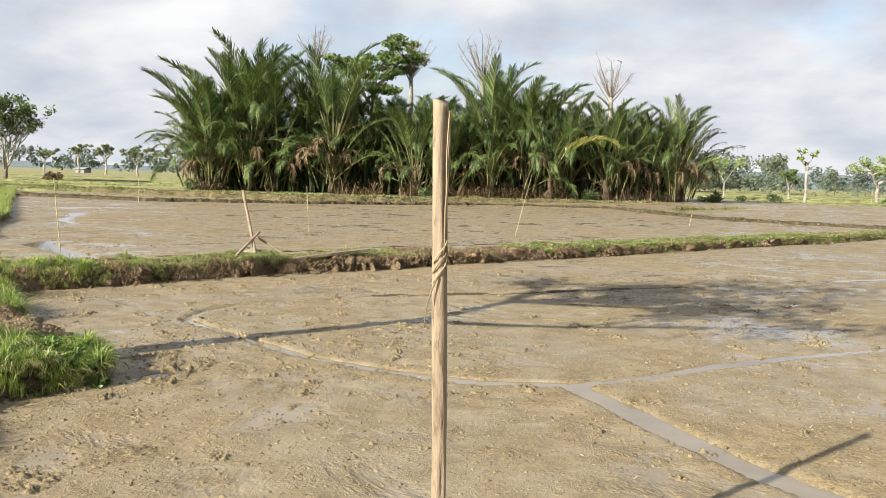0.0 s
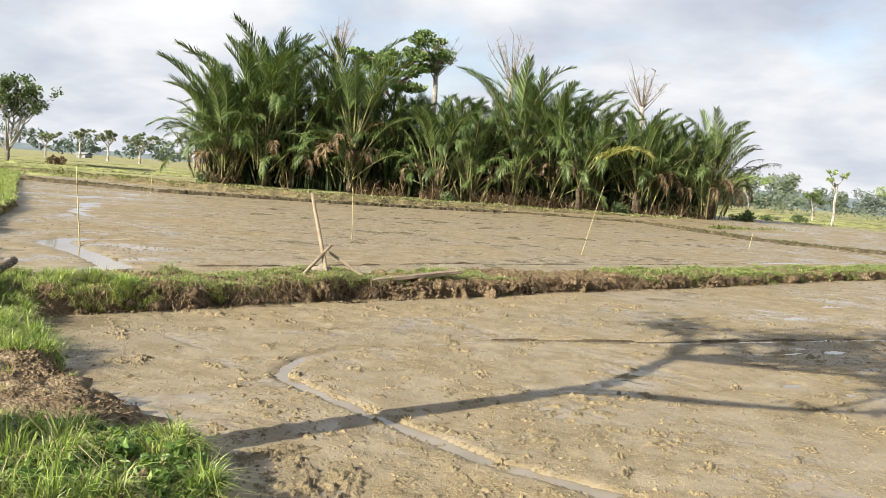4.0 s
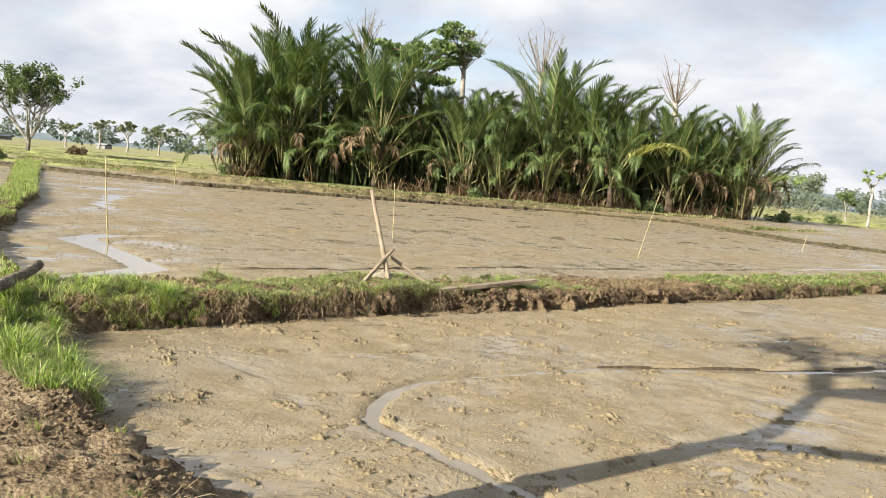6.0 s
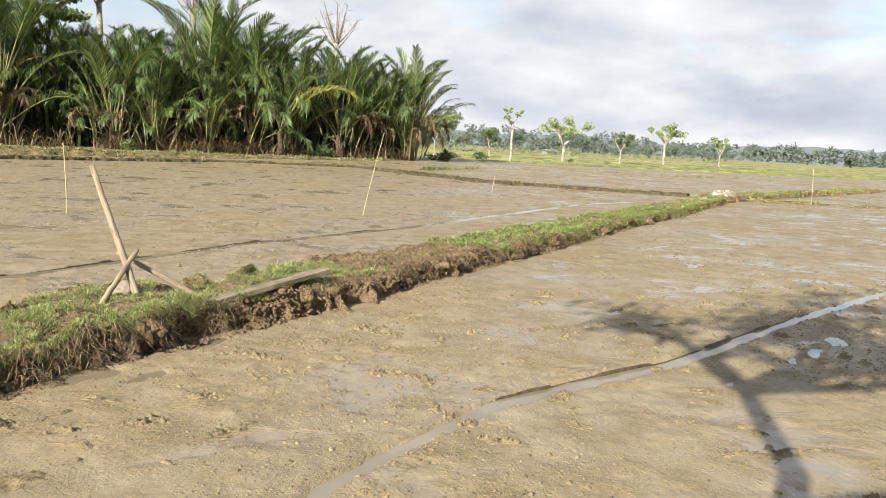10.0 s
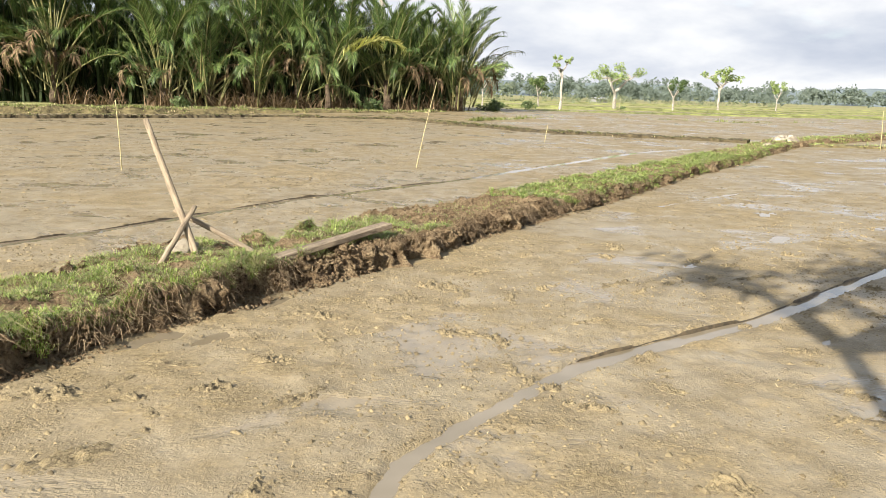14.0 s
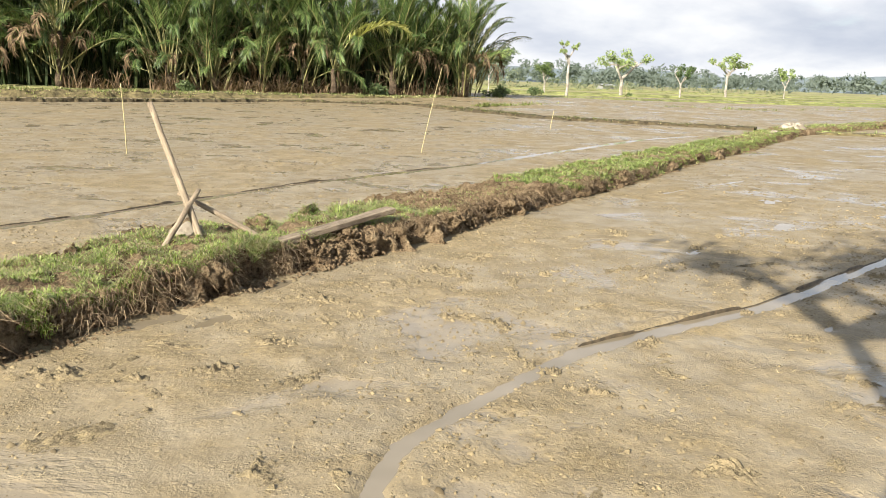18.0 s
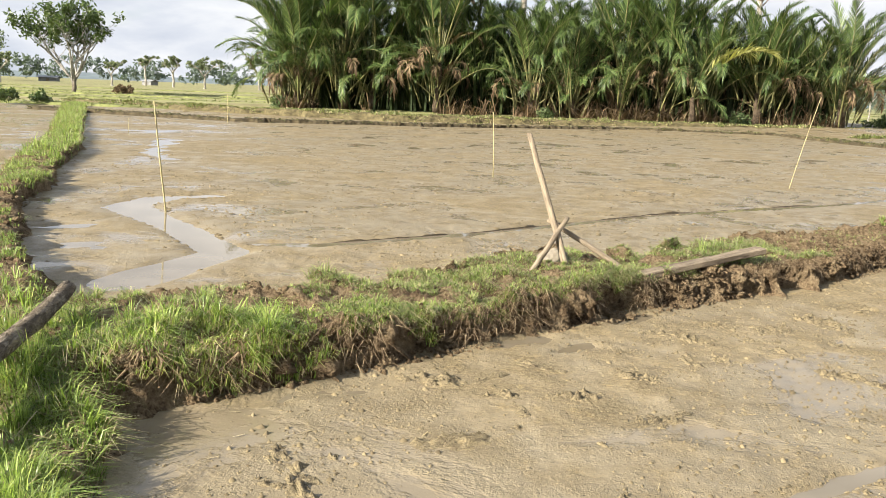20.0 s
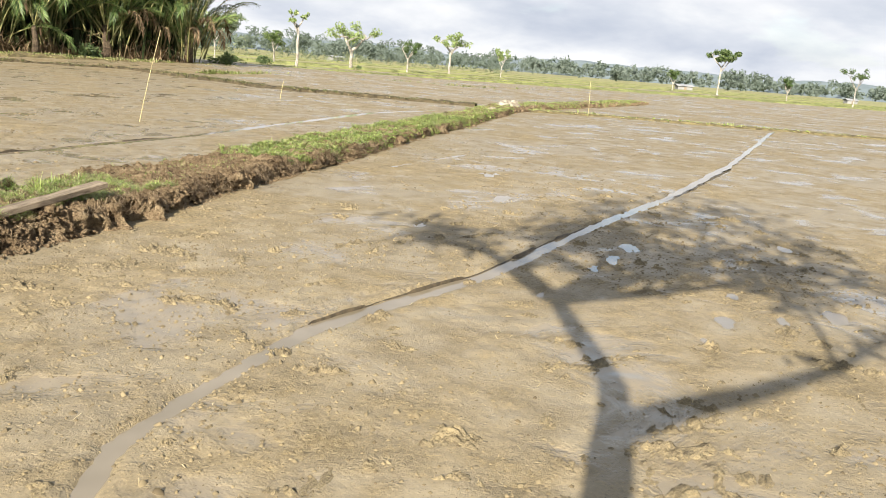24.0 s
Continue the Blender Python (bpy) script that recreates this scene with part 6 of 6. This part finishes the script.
# ---------------------------------------------------------------- litter on the mud
def clods(name, count, region, size, seed, mat, label, cut=0.5):
    """Loose crumbs and lumps of mud lying about."""
    rng = np.random.default_rng(seed)
    x, y = rng.uniform(region[0], region[1], count), rng.uniform(region[2], region[3], count)
    keep = fbm(x * 0.55, y * 0.55, 31, 3) + 0.35 * (fbm(x * 2.5, y * 2.5, 33, 2) - 0.5) + 0.25 * rng.random(count) > cut
    x, y = x[keep], y[keep]
    z = ground_height(x, y)
    keep = z > WATER_LEVEL - 0.004
    x, y, z = x[keep], y[keep], z[keep]
    n = len(x)
    base = np.array([(1, 0, 0), (0.3, 0.95, 0), (-0.8, 0.6, 0), (-0.8, -0.6, 0), (0.3, -0.95, 0), (0.1, 0.1, 0.8), (-0.4, -0.2, 0.7)])
    fc = np.array([(0, 1, 5), (1, 2, 5), (2, 6, 5), (2, 3, 6), (3, 4, 6), (4, 5, 6), (4, 0, 5)])
    a = rng.uniform(0, 6.28, n)
    s = size * rng.random(n) ** 3 * 1.3 + size * 0.22
    v = base[None] * rng.uniform(0.35, 1.6, (n, 7, 3)) * s[:, None, None]
    co = np.stack([x[:, None] + v[:, :, 0] * np.cos(a)[:, None] - v[:, :, 1] * np.sin(a)[:, None], y[:, None] + v[:, :, 0] * np.sin(a)[:, None] + v[:, :, 1] * np.cos(a)[:, None], z[:, None] + v[:, :, 2] * (0.9 if size < 0.02 else 0.5) - 0.002], 2)
    fs = (np.arange(n)[:, None, None] * 7 + fc[None]).reshape(-1, 3)
    return tagged(new(name, mesh_np(name, co.reshape(-1, 3), fs, [mat], soft=False)), label, "mud clods", kind="stuff")


clods("mud_crumbs", 80000, (-5.2, 4.2, 3.8, 14.5), 0.010, 3, CRUMB, "small crumbs of mud on the wet paddy", 0.52)
clods("mud_clods", 26000, (-6.0, 7.0, 3.0, 16.5), 0.0165, 4, CRUMB, "loose lumps of mud on the wet paddy", 0.60)
clods("mud_clods", 30000, (-13.0, 10.0, 15.0, 34.0), 0.028, 5, CRUMB, "lumps of ploughed mud in the back paddy", 0.58)
clods("mud_clods", 6000, (-20.0, -7.0, 9.0, 30.0), 0.03, 15, CRUMB, "lumps of mud in the wet side paddy", 0.60)


def heaps(name, spots, seed, label):
    """Small crumbling heaps of mud and straw left by the harrow, each a rugged little mound."""
    rng = np.random.default_rng(seed)
    cs, fs, at, base = [], [], [], 0
    for hx, hy, r in spots:
        n = int(np.clip(r * 230, 14, 40))
        u, v = np.meshgrid(np.linspace(-1.25, 1.25, n), np.linspace(-1.25, 1.25, n), indexing="ij")
        turn, long = rng.uniform(0, 3.14), 1.0 + 2.6 * rng.random() ** 2
        ex, ey = u * r * long * 0.85, v * r * 0.75
        x = hx + ex * math.cos(turn) - ey * math.sin(turn)
        y = hy + ex * math.sin(turn) + ey * math.cos(turn)
        q = np.hypot(u, v) + 2.2 * (fbm(x * 11, y * 11, seed, 4, 0.6) - 0.5)
        rug = fbm(x * 38, y * 38, seed + 3, 3, 0.7)
        ridge = 1 - 2 * np.abs(fbm(x * 20, y * 20, seed + 7, 3, 0.6) - 0.5)
        tall = rng.uniform(0.6, 1.5) * (0.011 + 0.12 * min(r, 0.13))
        z = tall * smooth(1.05, 0.2, q) * (0.10 + 1.5 * smooth(0.36, 0.66, rug) * ridge ** 3) - 0.012 * smooth(0.75, 1.15, q)
        x = x + 0.012 * (fbm(x * 30, y * 30, seed + 11, 2) - 0.5)
        z = z + np.maximum(ground_height(x, y), WATER_LEVEL - 0.01) - 0.003
        cs.append(np.c_[x.ravel(), y.ravel(), z.ravel()])
        f = (np.arange(n - 1)[:, None] * n + np.arange(n - 1)[None]).ravel() + base
        fs.append(np.c_[f, f + n, f + n + 1, f + 1])
        base += n * n
        k = rng.integers(0, n * n, int(6 + 60 * r))
        at.append(cs[-1][k][q.ravel()[k] < 0.8])
    tagged(new(name, mesh_np(name, np.concatenate(cs), np.concatenate(fs), [HEAP])), label, "mud heaps", kind="stuff")
    p = np.concatenate(at)
    n = len(p)
    blades("heap_straw", p[:, 0], p[:, 1], p[:, 2], rng.uniform(0.006, 0.016, n), rng.uniform(2.0, 4.0, n), rng.uniform(0.002, 0.004, n), STRAW, "bits of straw in the mud heaps", rng, "straw")


HR = np.random.default_rng(61)
SPOTS = [(-2.25, 6.62, 0.30), (-2.05, 6.45, 0.24), (-2.5, 6.95, 0.2), (-2.15, 5.95, 0.2), (-1.7, 4.2, 0.22), (-2.0, 3.7, 0.26), (-1.55, 4.5, 0.12), (-3.44, 11.48, 0.16), (-0.82, 13.1, 0.10), (-3.0, 11.9, 0.10), (-4.0, 11.7, 0.08), (0.0, 10.1, 0.12), (2.9, 11.9, 0.12), (-1.95, 5.0, 0.12), (-2.35, 5.4, 0.10), (-1.2, 6.6, 0.12), (-0.6, 4.9, 0.09), (0.15, 8.1, 0.14), (1.3, 8.0, 0.10), (-0.9, 8.2, 0.10), (1.9, 9.2, 0.2), (2.2, 8.7, 0.12), (0.4, 10.35, 0.1), (-1.75, 13.3, 0.22), (-1.3, 13.7, 0.2), (-2.4, 12.4, 0.1), (-2.0, 13.0, 0.14)]
for _ in range(480):
    SPOTS.append((HR.uniform(-5.0, 6.5), HR.uniform(4.0, 15.5), 0.03 + 0.12 * HR.random() ** 2.0))
for _ in range(260):
    SPOTS.append((HR.uniform(-3.6, 0.6), HR.uniform(5.6, 9.6), 0.03 + 0.07 * HR.random() ** 1.6))
BX, BY = np.array([s[0] for s in SPOTS]), np.array([s[1] for s in SPOTS])
side = (BX + 3.2) * 0.70 - (BY - 13.1) * 0.70   # on the near side of the main bank only
heaps("mud_heaps", [s for s, k in zip(SPOTS, side) if k > 0.05 and s[0] > -4.9 + 0.75 * max(0, 9.5 - s[1]) * (s[1] > 6.9)], 62, "small heaps of mud crumbs and straw on the paddy")


def straws(name, count, region, seed, label, cut=0.62):
    rng = np.random.default_rng(seed)
    x, y = rng.uniform(region[0], region[1], count), rng.uniform(region[2], region[3], count)
    keep = (fbm(x * 1.1, y * 1.1, 83, 3) + 0.3 * rng.random(count) > cut) & (ground_height(x, y) > WATER_LEVEL + 0.008)
    x, y = x[keep], y[keep]
    z = np.maximum(ground_height(x, y), WATER_LEVEL) + 0.006
    n = len(x)
    a, l, w = rng.uniform(0, 6.28, n), rng.uniform(0.02, 0.08, n), rng.uniform(0.0015, 0.0035, n)
    c, s = np.cos(a), np.sin(a)
    t = rng.uniform(0, 0.012, n)
    co = np.stack([np.c_[x - s * w, y + c * w, z], np.c_[x + s * w, y - c * w, z], np.c_[x + c * l + s * w, y + s * l - c * w, z + t], np.c_[x + c * l - s * w, y + s * l + c * w, z + t]], 1)
    return tagged(new(name, mesh_np(name, co.reshape(-1, 3), np.arange(n * 4).reshape(-1, 4), [STRAW], soft=False)), label, "straw", kind="stuff")


straws("straw_litter", 3600, (-6.0, 6.5, 3.0, 17.0), 6, "bits of old straw on the mud")


def ribbon(name, pts, half, label, seed):
    """A narrow strip of water lying in a furrow far out on the mud."""
    p = np.array(pts, float)
    d = np.r_[0, np.cumsum(np.hypot(np.diff(p[:, 0]), np.diff(p[:, 1])))]
    s = np.arange(0, d[-1], 0.12)
    x, y = np.interp(s, d, p[:, 0]), np.interp(s, d, p[:, 1])
    x = x + 0.16 * (fbm(s * 0.6, s * 0 + seed, seed, 3) - 0.5)
    tx, ty = np.gradient(x), np.gradient(y)
    k = np.hypot(tx, ty)
    nx, ny = ty / k, -tx / k
    w1, w2 = (half * (0.35 + 1.3 * fbm(s * 1.5, s * 0 + seed + q, seed + q, 4)) for q in (3, 9))
    fade = smooth(0, 1.0, s)
    z = np.full(len(s), 0.016)
    co = np.concatenate([np.c_[x - nx * w1 * fade, y - ny * w1 * fade, z], np.c_[x + nx * w2 * fade, y + ny * w2 * fade, z]])
    i, n = np.arange(len(s) - 1), len(s)
    tagged(new(name, mesh_np(name, co, np.c_[i, i + n, i + n + 1, i + 1], [WATER])), label, "water", kind="structure")


ribbon("water_furrow", [(6.8, 14.85), (7.4, 15.1), (12.8, 17.9), (31, 28.3)], 0.075, "shining water in the long furrow", 3)


def rim(pts, shift, high, seed):
    """The wet crumbling step along the far side of a furrow, coloured dark for its shaded crack: a ragged face with a
    broken lip.
    """
    p = np.array(pts, float)
    d = np.r_[0, np.cumsum(np.hypot(np.diff(p[:, 0]), np.diff(p[:, 1])))]
    s = np.arange(0, d[-1], 0.03)
    x, y = np.interp(s, d, p[:, 0]), np.interp(s, d, p[:, 1])
    for _ in range(3):
        x[1:-1], y[1:-1] = (x[:-2] + x[1:-1] + x[2:]) / 3, (y[:-2] + y[1:-1] + y[2:]) / 3
    tx, ty = np.gradient(x), np.gradient(y)
    k = np.hypot(tx, ty)
    nx, ny = -ty / k, tx / k
    off = shift + 0.06 * (fbm(s * 1.3, s * 0 + seed, seed, 4) - 0.5)
    g = np.maximum(ground_height(x + nx * (shift + 0.06), y + ny * (shift + 0.06)), -0.014)
    up = high * np.clip(2.6 * fbm(s * 1.6, s * 0 + seed, seed + 5, 4) - 0.75, -0.4, 1.2) * smooth(0, 0.5, s) * smooth(s[-1], s[-1] - 0.5, s)
    g = np.convolve(np.pad(g, 4, "edge"), np.ones(9) / 9, "valid") - 0.035 * (1 - smooth(0, 1.2, s) * smooth(s[-1], s[-1] - 1.2, s)) - 0.020 * smooth(0.56, 0.46, fbm(s * 1.7, s * 0, seed + 31, 3))
    rows = []
    for q, (o, z) in enumerate(((-0.006, np.full(len(s), -0.030)), (-0.001, g + 0.001 + up), (0.004, g + 0.002 + up), (0.014, g - 0.012))):
        w = off + o + 0.008 * (fbm(s * 5, s * 0 + q, seed + 20 + q, 3) - 0.5)
        rows.append(np.c_[x + nx * w, y + ny * w, z])
    co = np.stack(rows, 1)
    n, m = co.shape[:2]
    f = (np.arange(n - 1)[:, None] * m + np.arange(m - 1)[None]).ravel()
    tagged(new("furrow_rim", mesh_np("furrow_rim", co.reshape(-1, 3), np.c_[f, f + m, f + m + 1, f + 1], [WET_SHADE_SOIL])), "wet crumbling furrow rim, darkened for its shaded crack", "furrow rim", kind="structure")


rim([(-1.72, 10.90), (-1.04, 11.38), (-0.34, 11.66), (0.42, 11.90), (0.97, 12.08), (1.74, 12.45), (2.94, 13.08), (4.8, 13.98)], 0.052, 0.004, 5)
rim([(-6.9, 15.62), (-6.2, 15.93), (-4.26, 17.5), (-1.75, 19.97), (1.1, 22.1), (2.1, 22.8)], 0.085, 0.010, 9)


# thin new growth on the wet side paddy
sg = np.random.default_rng(77)
gx2, gy2 = sg.uniform(-34, -9.5, 45000), sg.uniform(12, 52, 45000)
ok = (fbm(gx2 * 0.4, gy2 * 0.4, 88, 3) + 0.25 * sg.random(45000) > 0.54) & (gx2 < -9.0 - 0.55 * (gy2 - 13.0))
gx2, gy2 = gx2[ok], gy2[ok]
blades("seedlings", gx2, gy2, np.maximum(ground_height(gx2, gy2), WATER_LEVEL), sg.uniform(0.01, 0.045, len(gx2)), sg.uniform(0.8, 2.5, len(gx2)), sg.uniform(0.008, 0.022, len(gx2)), FAR_GRASS, "thin green growth on the wet side paddy", sg, "seedlings")
